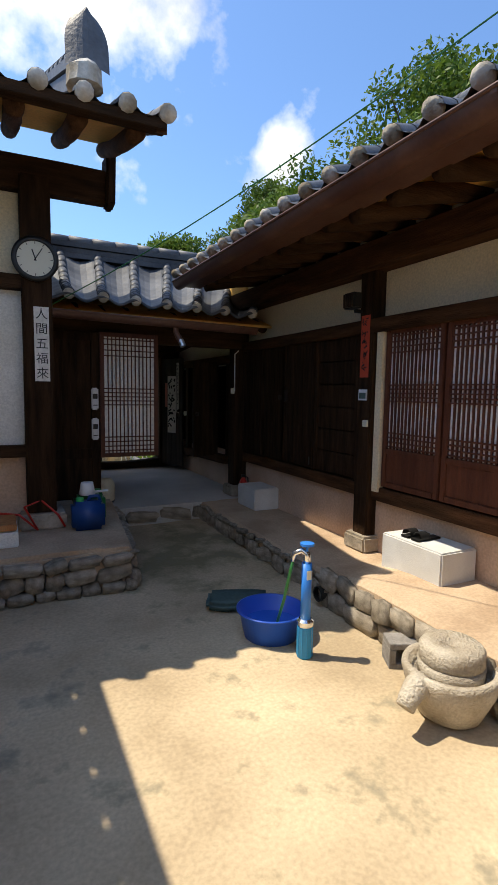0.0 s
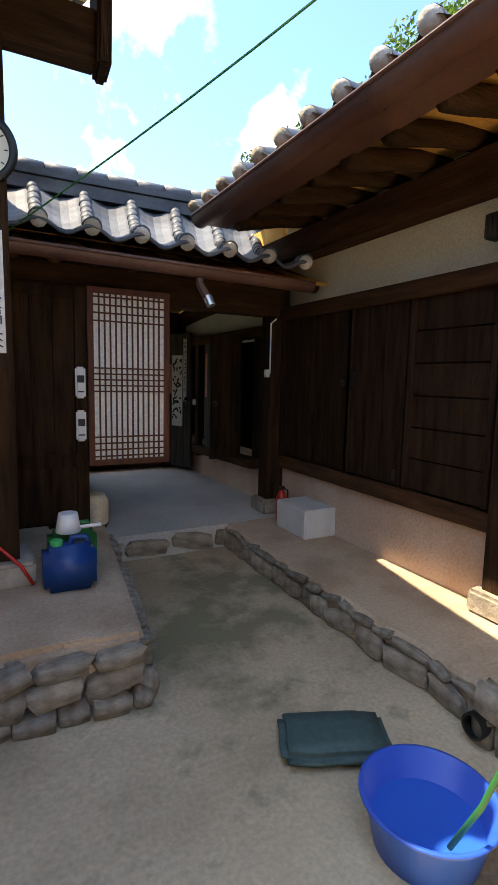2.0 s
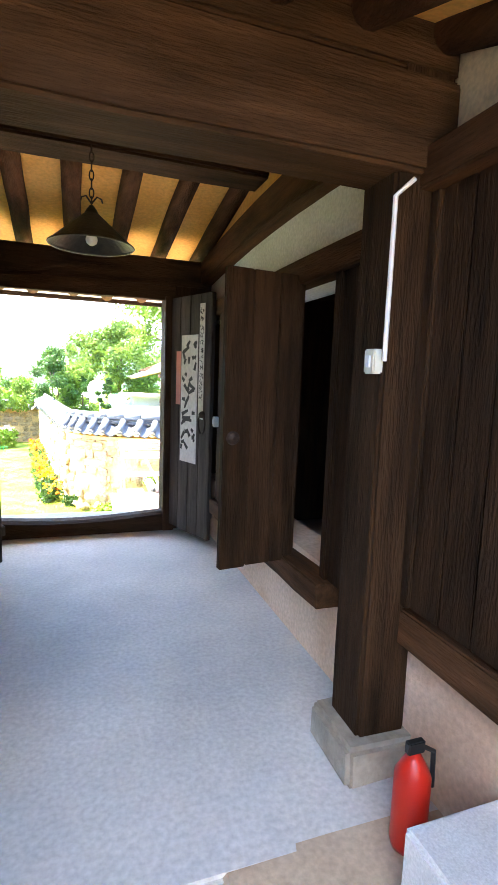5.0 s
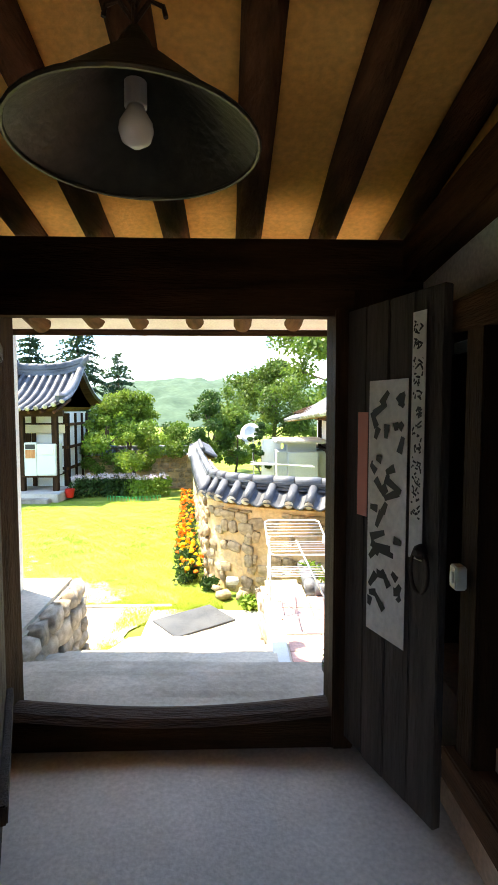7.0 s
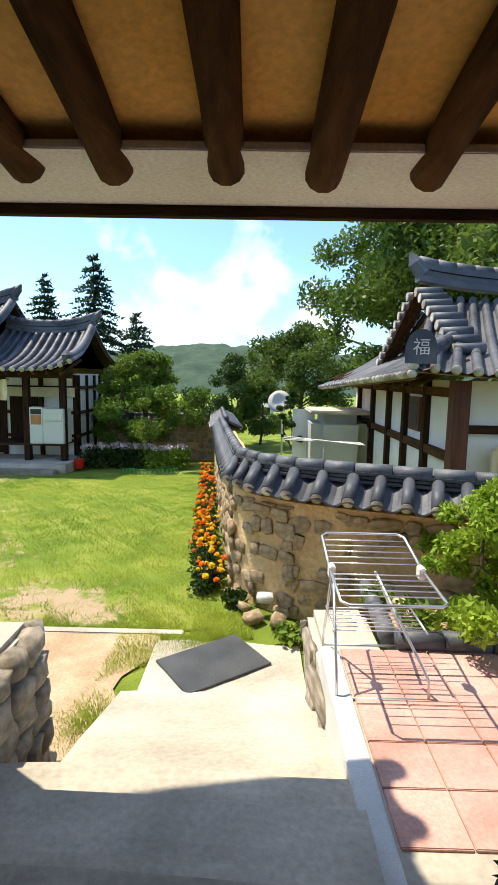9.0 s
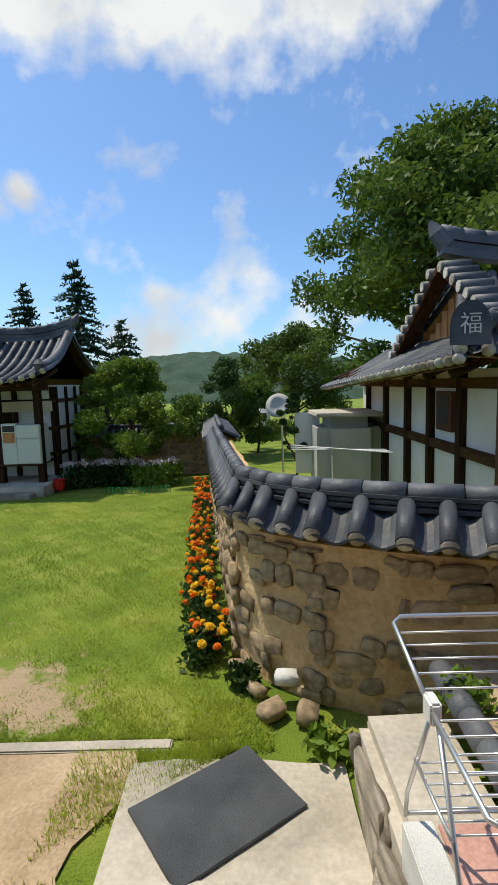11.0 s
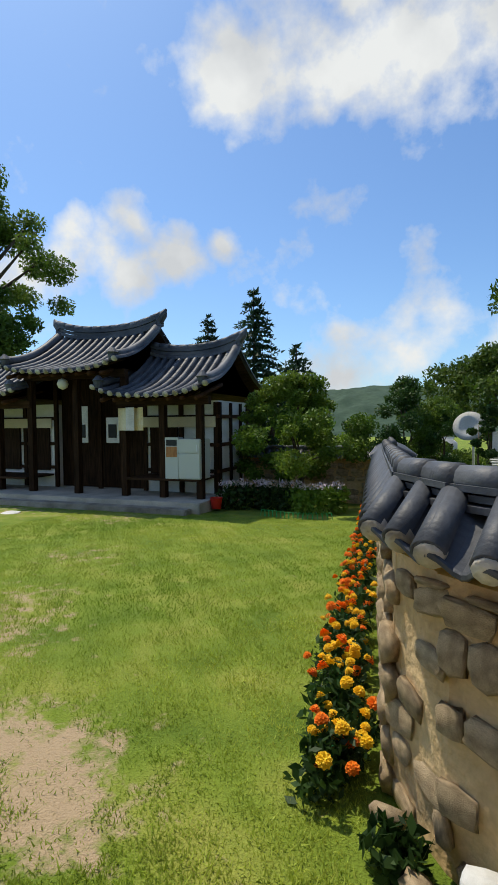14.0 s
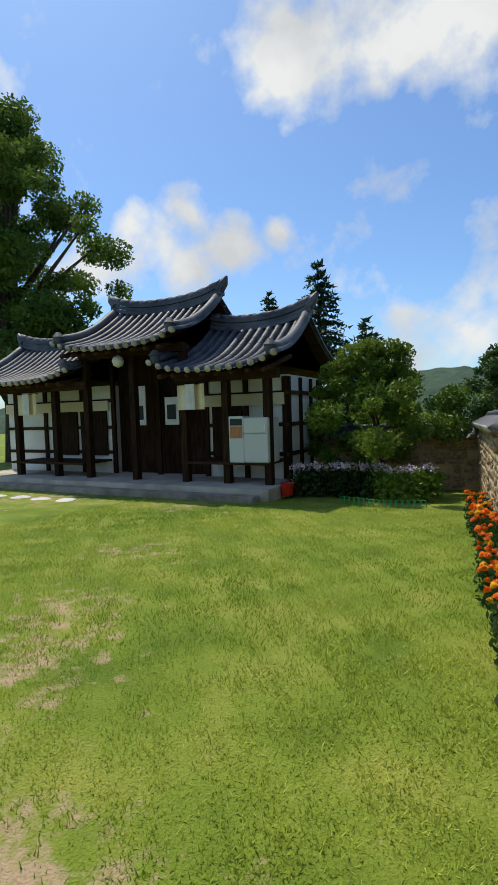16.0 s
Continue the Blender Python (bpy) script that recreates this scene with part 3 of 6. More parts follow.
# ---- right house: wall, panels, posts ----
structure("wall_east_base", boxed((XW, -5, 0), (XW + 0.2, 9.6, 0.74), 0), M_CLAY, "pink clay plaster wall base", "wall")
structure("wall_east_upper", boxed((XW + 0.02, -5, 2.26), (XW + 0.2, 6.66, 3.2), 0), M_CREAM, "cream lime plaster upper wall", "wall")
structure("wall_east_back", boxed((XW + 0.14, -5, 0.7), (XW + 0.22, 7.3, 2.3), 0), M_WOOD, "dark timber wall backing", "wall")
structure("wall_east_passage", boxed((XW + 0.02, 6.74, 2.1), (XW + 0.2, 9.7, 2.56), 0), M_WHITE, "white plaster upper wall of the passage", "wall")
structure("wall_east_gable", boxed((XW + 0.025, 6.74, 2.56), (XW + 0.2, 9.7, 3.3), 0), M_OCHRE, "ochre clay gable wall of the passage", "wall")
structure("wall_store_back", boxed((4.5, 6.5, 0), (4.6, 9.7, 3.2), 0), M_WOOD, "dark inside wall of the store", "wall")
structure("wall_store_side", boxed((3.2, 6.9, 0), (4.6, 7.0, 3.2), 0), M_WOOD, "dark inside wall of the store", "wall")
# Two plain walls out of view, added to enclose the court.
structure("wall_court_west", boxed((-2.8, -5.2, 0), (-2.6, 5.6, 3.4), 0), M_WHITE, "white plaster wall of the west wing", "wall")
structure("wall_court_south", boxed((-2.8, -5.2, 0), (3.2, -5.0, 3.4), 0), M_WHITE, "white plaster wall of the south wing", "wall")


def post(x, y, z0, z1, w=0.2, label="dark square timber post on a stone base"):
    t = thing("timber_post", (x, y, z0), label, "post", "timber posts")
    beam("shaft", (0, 0, 0.14), (0, 0, z1 - z0), w, w, M_WOOD, t)
    bm = jitter(boxed((-w * 0.8, -w * 0.8, 0), (w * 0.8, w * 0.8, 0.15), 0.02), 0.015, 6)
    part("base_stone", bm, M_STONE, t)
    return t


post(2.99, 3.91, T, 3.0)
post(2.90, 6.68, T, 2.75)
post(2.99, 1.55, terrace_z(1.55), 3.0)
beam("sill_beam", (3.0, -5, 0.78), (3.0, 6.6, 0.78), 0.12, 0.13, M_WOODY)
beam("lintel_beam", (2.95, -5, 2.30), (2.95, 6.6, 2.30), 0.13, 0.12, M_WOODY)
beam("wall_plate", (2.93, -5, 2.90), (2.93, 6.9, 2.90), 0.24, 0.24, M_WOODY)
for o, l in (("sill_beam", "dark timber sill beam along the wall"), ("lintel_beam", "dark timber lintel beam along the wall"), ("wall_plate", "dark timber plate beam under the rafters")):
    tagged(bpy.data.objects[o], l, "beam", kind="structure")


def plank_panel(y0, y1, z0, z1, n, vertical=True, name="wall_panel", label="dark vertical plank wall panel", m=M_WOOD, x=2.97):
    t = thing(name, (x, y0, z0), label, "panel")
    L, H = y1 - y0, z1 - z0
    for i in range(n):
        g = 0.004
        if vertical:
            bm = boxed((-0.02 + RNG.uniform(-.004, .004), L * i / n + g, 0), (0.02, L * (i + 1) / n - g, H), 0.004)
        else:
            bm = boxed((-0.02 + RNG.uniform(-.004, .004), 0, H * i / n + g), (0.02, L, H * (i + 1) / n - g), 0.004)
        part("plank", bm, m, t)
    for a, b in (((-0.035, -0.05, 0), (0.02, 0, H)), ((-0.035, L, 0), (0.02, L + 0.05, H))):
        part("stile", boxed(a, b, 0.005), m, t)
    return t


plank_panel(4.1, 4.74, 0.86, 2.24, 6, False, label="dark horizontal plank wall panel")
d1 = plank_panel(4.86, 5.44, 0.86, 2.24, 3, True, "plank_door", "brown plank door leaf with rusty latch")
part("latch", boxed((-0.05, 0.52, 0.72), (-0.015, 0.57, 0.86), 0.006), M_IRON, d1, "rusty iron latch")
d2 = plank_panel(5.5, 6.0, 0.86, 2.24, 2, True, "plank_door", "brown plank door leaf with rusty latch")
part("latch", boxed((-0.05, 0.02, 0.74), (-0.015, 0.07, 0.80), 0.006), M_IRON, d2, "rusty iron latch")
# No opening is cut: a black block gives the dark of the hole.
part("cat_hole", boxed((-0.026, -0.03, 0.02), (0.0, 0.05, 0.13), 0.01), M_BLACK, d1, "dark gnawed hole at the foot")
plank_panel(6.12, 6.54, 0.86, 2.24, 3)
plank_panel(6.82, 7.14, 0.72, 2.12, 2, label="dark plank panel beside the store door")


def lattice(name, at, yaw, w, h, label, wood, bands, lower=0.0, nv=10, paper=M_PAPER):
    """A papered lattice leaf: frame, paper behind, upright bars, bands of cross bars; local x along the leaf."""
    t = thing(name, at, label, "lattice door")
    t.rotation_euler = (0, 0, radians(yaw))
    f = 0.05
    for a, b in (((0, -0.02, 0), (f, 0.02, h)), ((w - f, -0.02, 0), (w, 0.02, h)), ((f, -0.02, 0), (w - f, 0.02, f)), ((f, -0.02, h - f), (w - f, 0.02, h))):
        part("frame_rail", boxed(a, b, 0.005), wood, t)
    if lower:
        part("lower_panel", boxed((f, -0.008, f), (w - f, 0.008, lower), 0.003), wood, t)
        part("frame_rail", boxed((f, -0.02, lower), (w - f, 0.02, lower + 0.05), 0.004), wood, t)
    z0 = lower + (0.05 if lower else f)
    part("paper", boxed((f, 0.006, z0), (w - f, 0.009, h - f), 0), paper, t, "white mulberry paper")
    for i in range(1, nv + 1):
        x = f + (w - 2 * f) * i / (nv + 1)
        part("lattice_bar", boxed((x - 0.006, -0.014, z0), (x + 0.006, 0.005, h - f), 0), wood, t)
    for b0, b1, n in bands:
        for i in range(n):
            z = z0 + (h - f - z0) * (b0 + (b1 - b0) * i / max(1, n - 1))
            part("lattice_bar", boxed((f, -0.012, z - 0.006), (w - f, 0.004, z + 0.006), 0), wood, t)
    return t


BANDS = [(0.02, 0.14, 4), (0.42, 0.56, 5), (0.84, 0.98, 4)]
for y in (3.69, 3.01, 2.33):
    lattice("lattice_door", (2.96, y, 0.86), -90, 0.66, 1.40, "reddish wooden lattice door with paper panes", M_RED, BANDS, 0.30, 12)
structure("door_jamb_strip", boxed((2.92, 3.71, 0.8), (2.99, 3.79, 2.25), 0.004), M_CREAM, "pale wooden door jamb", "trim")

# ---- right roof ----
rr = thing("roof_east", (3, 0, 3), "grey tiled roof over dark log rafters", "roof")
tiled_slope(rr, (1.92, -5, 3.13), (1.92, 6.45, 3.13), (4.9, -5, 4.9), (4.9, 9.0, 4.9), 0.12, 0.30, 0.06, course=0.3)
ridge(rr, (4.9, -5, 4.85), (4.9, 9.5, 4.85), 0.3, 0.2)
for i in range(30):
    y = -4.6 + i * 0.37
    a = Vector((3.3, y, 3.16)) - rr.location
    b = Vector((2.18, y + RNG.uniform(-.03, .03), 2.98 + RNG.uniform(-.02, .02))) - rr.location
    beam("rafter", a, b, 0.07, 0, M_WOODX, rr, 0.02, True)
part("eave_soffit", boxed((2.06 - 3, -5, 3.13 - 3), (3.4 - 3, 6.4, 3.16 - 3), 0, Matrix.Translation((0, 0, 0.0))), M_OCHRE, rr, "ochre clay soffit between the rafters")
g = thing("gutter_east", (1.9, 0, 3.0), "brown metal rain gutter along the eave", "gutter")
def gutter(parent, a, b, r=0.07):
    a, b = Vector(a), Vector(b)
    d = (b - a).normalized()
    s = Vector((0, 0, 1)).cross(d).normalized()
    def fn(u, v):
        q = math.pi * (1 + v)
        return a.lerp(b, u) + s * (r * 1.15 * math.cos(q)) + Vector((0, 0, r * 1.3 * math.sin(q)))
    part("trough", sheet(fn, 8, 10), M_GUT, parent, smooth=True)
    for sg in (-1, 1):
        part("rim", tubed([a + s * sg * r * 1.15, b + s * sg * r * 1.15], 0.012, 8), M_GUT, parent)
    for i in range(1, 5):
        p = a.lerp(b, i / 5)
        part("joint_band", sheet(lambda u, v: p + d * (0.03 * u) + s * (r * 1.2 * math.cos(math.pi * (1 + v))) + Vector((0, 0, r * 1.36 * math.sin(math.pi * (1 + v)))), 1, 10), M_GUT, parent)
gutter(g, (0, -5, 0.02), (0, 6.3, 0.02))
part("fascia_board", boxed((0.06, -5, -0.02), (0.30, 6.35, 0.03), 0.004), M_GUT, g, "brown metal soffit board")

# ---- gate wing ----
gr = thing("roof_gate", (1.5, 8.2, 2.6), "dark grey tiled gate roof with mortared tile ends", "roof")
tiled_slope(gr, (0.2, 5.82, 2.66), (2.62, 5.72, 2.60), (0.2, 8.2, 3.62), (3.9, 8.2, 3.62), 0.14, 0.36, 0.062, singly=True)
tiled_slope(gr, (5.2, 11.5, 2.64), (-2.5, 11.5, 2.64), (5.2, 8.2, 3.62), (-2.5, 8.2, 3.62), 0.1, 0.30, 0.075)
ridge(gr, (-2.5, 8.2, 3.58), (4.2, 8.2, 3.58), 0.24, 0.2, 0.06)
for i in range(19):
    x = 1.11 + (i - 9) * 0.374
    a = Vector((x + RNG.uniform(-.02, .02), 8.45, 3.02)) - gr.location
    b = Vector((x + RNG.uniform(-.03, .03), 11.08, 2.475 + RNG.uniform(-.015, .015))) - gr.location
    beam("rafter", a, b, 0.068, 0, M_WOODY, gr, 0.0, True)
for i in range(12):
    x = 0.1 + i * 0.285
    beam("rafter", Vector((x, 7.9, 3.2)) - gr.location, Vector((x, 6.05, 2.5)) - gr.location, 0.058, 0, M_WOODY, gr, 0.0, True)
def slab(pts, up=0.03):
    bm = bmesh.new()
    lo = [bm.verts.new(p) for p in pts]
    hi = [bm.verts.new(Vector(p) + Vector((0, 0, up))) for p in pts]
    bm.faces.new(lo)
    bm.faces.new(hi[::-1])
    for i in range(len(pts)):
        bm.faces.new((lo[i], lo[(i + 1) % len(pts)], hi[(i + 1) % len(pts)], hi[i]))
    bmesh.ops.recalc_face_normals(bm, faces=bm.faces)
    return bm
structure("ceiling_north", slab([(-2.4, 8.3, 3.11), (4.6, 8.3, 3.11), (4.6, 10.98, 2.55), (-2.4, 10.98, 2.55)]), M_OCHRE, "ochre clay ceiling between log rafters", "ceiling")
structure("ceiling_south", slab([(0.2, 8.3, 3.30), (4.6, 8.3, 3.30), (4.6, 5.95, 2.50), (0.2, 5.95, 2.50)]), M_OCHRE, "ochre clay ceiling between log rafters", "ceiling")
tagged(link("eave_board", boxed((-2.4, 10.92, 2.485), (4.6, 11.48, 2.515), 0.004), M_WHITE), "pale board under the outer eave", "soffit", kind="structure")
tagged(link("eave_edge", boxed((-2.4, 11.46, 2.44), (4.6, 11.51, 2.55), 0.004), M_WOODX), "dark timber eave edge", "trim", kind="structure")
for nm, a, b, w, h, l in (
        ("purlin_beam", (0.3, 8.45, 3.0), (3.3, 8.45, 3.0), 0.28, 0.24, "dark purlin beam over the gate passage"),
        ("front_beam", (0.3, 6.66, 2.42), (3.0, 6.66, 2.42), 0.22, 0.28, "heavy weathered beam at the passage mouth"),
        ("front_beam_upper", (0.3, 6.66, 2.67), (3.0, 6.66, 2.67), 0.18, 0.18, "weathered upper beam at the passage mouth"),
        ("gate_plate", (-2.4, 9.76, 2.50), (4.4, 9.76, 2.50), 0.22, 0.24, "dark timber beam over the gate"),
        ("gate_lintel", (1.0, 9.68, 2.325), (2.7, 9.68, 2.325), 0.08, 0.12, "dark timber gate lintel")):
    tagged(beam(nm, a, b, w, h, M_WOODX), l, "beam", kind="structure")
tagged(beam("side_beam", (3.0, 6.7, 2.60), (3.0, 9.7, 2.52), 0.16, 0.2, M_WOODY, bow=0.06), "grey-green weathered side beam of the passage", "beam", kind="structure")
tagged(beam("side_rail", (2.97, 6.8, 2.16), (2.97, 9.6, 2.16), 0.12, 0.12, M_WOODY), "dark rail over the store door", "beam", kind="structure")
structure("wall_gate_east", boxed((2.66, 9.66, -0.2), (4.6, 9.86, 2.45), 0), M_WOOD, "dark timber gate wall", "wall")
structure("wall_gate_west", boxed((-2.6, 9.66, -0.2), (1.03, 9.86, 2.45), 0), M_WOOD, "dark timber gate wall", "wall")
structure("wall_gate_top", boxed((-2.6, 9.70, 2.45), (4.6, 9.82, 2.62), 0), M_OCHRE, "ochre clay infill above the gate beam", "wall")
structure("gable_infill", boxed((XW + 0.2, 6.7, 2.5), (XW + 0.25, 9.7, 3.4), 0), M_OCHRE, "ochre clay gable infill", "wall")
structure("wall_passage_west", boxed((0.2, 6.6, 0), (0.35, 9.7, 3.1), 0), M_WOOD, "dark timber wall of the passage", "wall")
for x in (1.02, 2.66):
    tagged(link("gate_jamb", boxed((x - 0.05, 9.6, T), (x + 0.05, 9.84, 2.3), 0.008), M_WOOD), "dark timber gate jamb", "jamb", kind="structure")
th = sheet(lambda u, v: Vector((1.05 + 1.58 * u, 9.62 + 0.18 * v, 0.40 - 0.05 * math.sin(math.pi * u) - 0.02 * (2 * v - 1) ** 4)), 20, 4)
ths = bmesh.ops.extrude_face_region(th, geom=th.faces[:])
for v in ths["geom"]:
    if isinstance(v, bmesh.types.BMVert):
        v.co.z = T
bmesh.ops.recalc_face_normals(th, faces=th.faces)
structure("gate_threshold", th, M_WOODX, "worn curved timber gate threshold", "threshold")


def leaf_door(name, hinge, yaw, w, h, n, m, label, ring=False, back=1):
    t = thing(name, hinge, label, "door leaf")
    t.rotation_euler = (0, 0, radians(yaw))
    for i in range(n):
        part("plank", boxed((w * i / n + 0.002, -0.02 + RNG.uniform(-.004, .004), RNG.uniform(0, .01)), (w * (i + 1) / n - 0.002, 0.02, h), 0.004), m, t)
    for z in (0.18, h - 0.25):
        part("batten", boxed((0.02, 0.02 if back > 0 else -0.05, z), (w - 0.02, 0.05 if back > 0 else -0.02, z + 0.07), 0.006), m, t)
    if ring:
        c = Vector((w - 0.07, -0.035, h * 0.52))
        part("ring_handle", tubed([c + Vector((0.045 * math.sin(q), -0.012, -0.07 + 0.085 * math.cos(q))) for q in [2 * math.pi * k / 18 for k in range(19)]], 0.007, 8), M_IRON, t, "iron ring handle")
        part("handle_boss", lathe([(0.03, 0), (0.026, 0.02), (0.012, 0.035)], 14), M_IRON, t).matrix_basis = Matrix.Translation(c) @ pose(0, 0, 0, 90, 0, 0)
    return t


gl = leaf_door("gate_leaf", (2.68, 9.62, 0.28), -69, 0.60, 2.0, 4, M_GREYW, "grey weathered plank gate leaf standing open", True)
gl2 = leaf_door("gate_leaf", (1.06, 9.62, 0.30), -68, 0.82, 2.0, 5, M_GREYW, "grey weathered plank gate leaf standing open", True)
sl = leaf_door("store_door", (2.95, 7.54, 0.68), 188, 0.43, 1.46, 3, M_WOOD, "dark brown plank store door standing ajar", back=-1)
part("ring_boss", lathe([(0.035, 0), (0.03, 0.015), (0.012, 0.03)], 14), M_IRON, sl, "rusty iron boss").matrix_basis = Matrix.Translation((0.38, 0.025, 0.66)) @ pose(0, 0, 0, -90, 0, 0)
sl2 = leaf_door("store_door", (2.99, 8.75, 0.62), -100, 0.40, 1.5, 3, M_GREYW, "grey plank store door leaf with red paper strip")
beam("store_sill", (2.95, 7.1, 0.66), (2.95, 9.0, 0.60), 0.14, 0.12, M_WOODY)
tagged(bpy.data.objects["store_sill"], "dark timber sill of the store door", "sill", kind="structure")
tagged(link("store_jamb", boxed((2.92, 8.86, 0.5), (3.02, 8.98, 2.15), 0.006), M_WOOD), "dark timber jamb", "jamb", kind="structure")

def strokes(parent, x0, x1, zc, n, y, m=M_INK, seed=3):
    """Brush strokes of large unreadable characters."""
    r = random.Random(seed)
    for i in range(n):
        z = zc - i * (x1 - x0) * 1.25
        for k in range(10):
            a = Vector((r.uniform(x0, x1), y, z + r.uniform(-.45, .45) * (x1 - x0)))
            b = a + Vector((r.uniform(-.5, .5) * (x1 - x0), 0, r.uniform(-.35, .35) * (x1 - x0)))
            b.x = max(x0, min(x1, b.x))
            dd = (b - a).normalized() if (b - a).length > 1e-4 else Vector((1, 0, 0))
            s = Vector((dd.z, 0, -dd.x)) * (x1 - x0) * 0.09
            bm = bmesh.new()
            lo = [bm.verts.new(p) for p in (a - s, b - s * 0.6, b + s * 0.6, a + s)]
            bm.faces.new(lo)
            part("brush_stroke", bm, m, parent)

def strip(name, parent_t, a, b, m, label):
    t = thing(name, (0, 0, 0), label, "paper")
    t.matrix_basis = parent_t.matrix_basis.copy()
    part("sheet", boxed(a, b, 0), m, t)
    return t

bpy.context.view_layer.update()
s1 = strip("calligraphy_strip", gl, (0.19, -0.030, 0.62), (0.43, -0.027, 1.68), M_SHEET, "white paper with big black brush characters")
strokes(s1, 0.21, 0.41, 1.56, 4, -0.0325, seed=4)
s2 = strip("calligraphy_strip", gl, (0.45, -0.030, 1.00), (0.52, -0.027, 1.92), M_SHEET, "narrow white paper strip with brush characters")
strokes(s2, 0.46, 0.51, 1.86, 12, -0.0325, seed=8)
s3 = strip("faded_paper", gl, (0.11, -0.030, 1.1), (0.18, -0.027, 1.55), M_PINKP, "faded pink paper strip on the gate leaf")
s4 = strip("red_paper", sl2, (0.12, -0.030, 0.75), (0.22, -0.027, 1.35), M_PINKP, "faded red paper strip with faint writing")

# switch, pipes
for p, sz in (((2.79, 6.62, 1.70), 0.03), ((2.95, 6.96, 1.55), 0.03), ((2.9, 8.95, 1.28), 0.025)):
    t = thing("light_switch", p, "cream plastic switch box on the post", "switch")
    part("body", boxed((-0.02, -sz, -0.04), (0.02, sz, 0.04), 0.005), M_DIAL, t)
    part("rocker", boxed((-0.026, -sz * 0.4, -0.02), (-0.018, sz * 0.4, 0.02), 0.002), M_WHITEP, t)
t = thing("cable_conduit", (2.79, 6.56, 1.7), "white plastic cable conduit on the post", "conduit")
part("tube", tubed([(0, 0, 0), (0, 0, 0.5), (0.05, -0.02, 0.55)], 0.008, 8), M_WHITEP, t)

# lamp
lp = thing("pendant_lamp", (1.96, 8.33, 2.47), "conical dark metal pendant lamp on a chain, unlit", "lamp")
part("shade", lathe([(0.237, -0.115), (0.24, -0.12), (0.035, 0.06), (0.03, 0.055), (0.237, -0.115)], 40, caps=False), M_LAMP, lp, "pierced conical metal shade", smooth=False)
part("shade_rim", tubed([(0.239 * math.cos(q), 0.239 * math.sin(q), -0.12) for q in [2 * math.pi * k / 40 for k in range(41)]], 0.005, 6), M_LAMP, lp)
part("cap", lathe([(0.04, 0.055), (0.03, 0.075), (0.012, 0.10)], 16), M_LAMP, lp)
part("socket", lathe([(0.022, 0.0), (0.022, -0.045)], 14), M_WHITEP, lp)
part("bulb", lathe([(0.014, -0.04), (0.02, -0.055), (0.032, -0.075), (0.034, -0.09), (0.028, -0.108), (0.01, -0.12)], 18), M_BULB, lp, "white glass bulb", smooth=True)
for i in range(9):
    c = Vector((0, 0, 0.12 + i * 0.048))
    part("chain_link", tubed([c + Vector((0.012 * math.cos(q) * (i % 2), 0.012 * math.cos(q) * (1 - i % 2), 0.028 * math.sin(q))) for q in [2 * math.pi * k / 10 for k in range(11)]], 0.004, 6), M_IRON, lp)
for sg in (-1, 1):
    part("hook", tubed([(0, 0, 0.11), (0.03 * sg, 0, 0.15), (0.055 * sg, 0, 0.14), (0.06 * sg, 0, 0.12)], 0.005, 6), M_IRON, lp)

# ---- door wall beside the lattice ----
structure("wall_door_side", boxed((0.3, 6.50, 0.2), (0.95, 6.58, 2.35), 0), M_WOOD, "dark timber door wall", "wall")
t = thing("plank_door", (0.12, 6.48, 0.36), "dark plank door with raised rails", "door")
for i in range(4):
    part("plank", boxed((0.06 + i * 0.17, -0.02, 0.62), (0.225 + i * 0.17, 0.015, 1.9), 0.004), M_WOOD, t)
for a, b in (((0, -0.035, 0), (0.06, 0.02, 2.0)), ((0.74, -0.035, 0), (0.84, 0.02, 2.0)), ((0.06, -0.03, 0.5), (0.74, 0.02, 0.62)), ((0.06, -0.03, 1.9), (0.74, 0.02, 2.0)), ((0.06, -0.015, 0.02), (0.74, 0.015, 0.5))):
    part("rail", boxed(a, b, 0.006), M_WOOD, t)
lattice("lattice_door", (0.955, 6.42, 0.87), 0, 0.71, 1.50, "brown wooden lattice door leaf with paper panes", M_RED, BANDS, 0, 12)
for z in (1.22, 1.58):
    t = thing("extinguisher_ball_box", (0.89, 6.40, z), "white plastic wall box with dark window", "wall box")
    part("body", boxed((-0.04, -0.03, -0.13), (0.04, 0.03, 0.13), 0.015), M_WHITEP, t)
    part("window", boxed((-0.028, -0.034, 0.0), (0.028, -0.028, 0.06), 0.003), M_BLACK, t)
    part("label_bar", boxed((-0.025, -0.033, -0.08), (0.025, -0.029, -0.07), 0), M_INK, t)
t = thing("storage_pot", (1.05, 6.75, T), "cream ceramic pot with red marks", "pot")
part("body", lathe([(0.10, 0), (0.13, 0.06), (0.13, 0.26), (0.10, 0.32), (0.08, 0.33)], 24), M_CREAM, t, smooth=True)
part("dark_foot", lathe([(0.105, 0.001), (0.135, 0.05), (0.105, 0.055)], 24), M_BLACK, t)
g2 = thing("gutter_gate", (1.5, 5.68, 2.50), "brown metal rain gutter with a spout", "gutter")
gutter(g2, (-1.35, 0, -0.02), (1.15, -0.02, -0.06), 0.055)
part("spout", tubed([(0.16, 0, -0.06), (0.16, 0.0, -0.16), (0.2, -0.05, -0.26)], [0.035, 0.03, 0.035], 10), M_GUT, g2)
part("spout_lip", tubed([(0.2, -0.05, -0.25), (0.22, -0.08, -0.32)], 0.034, 10), M_STEEL, g2)

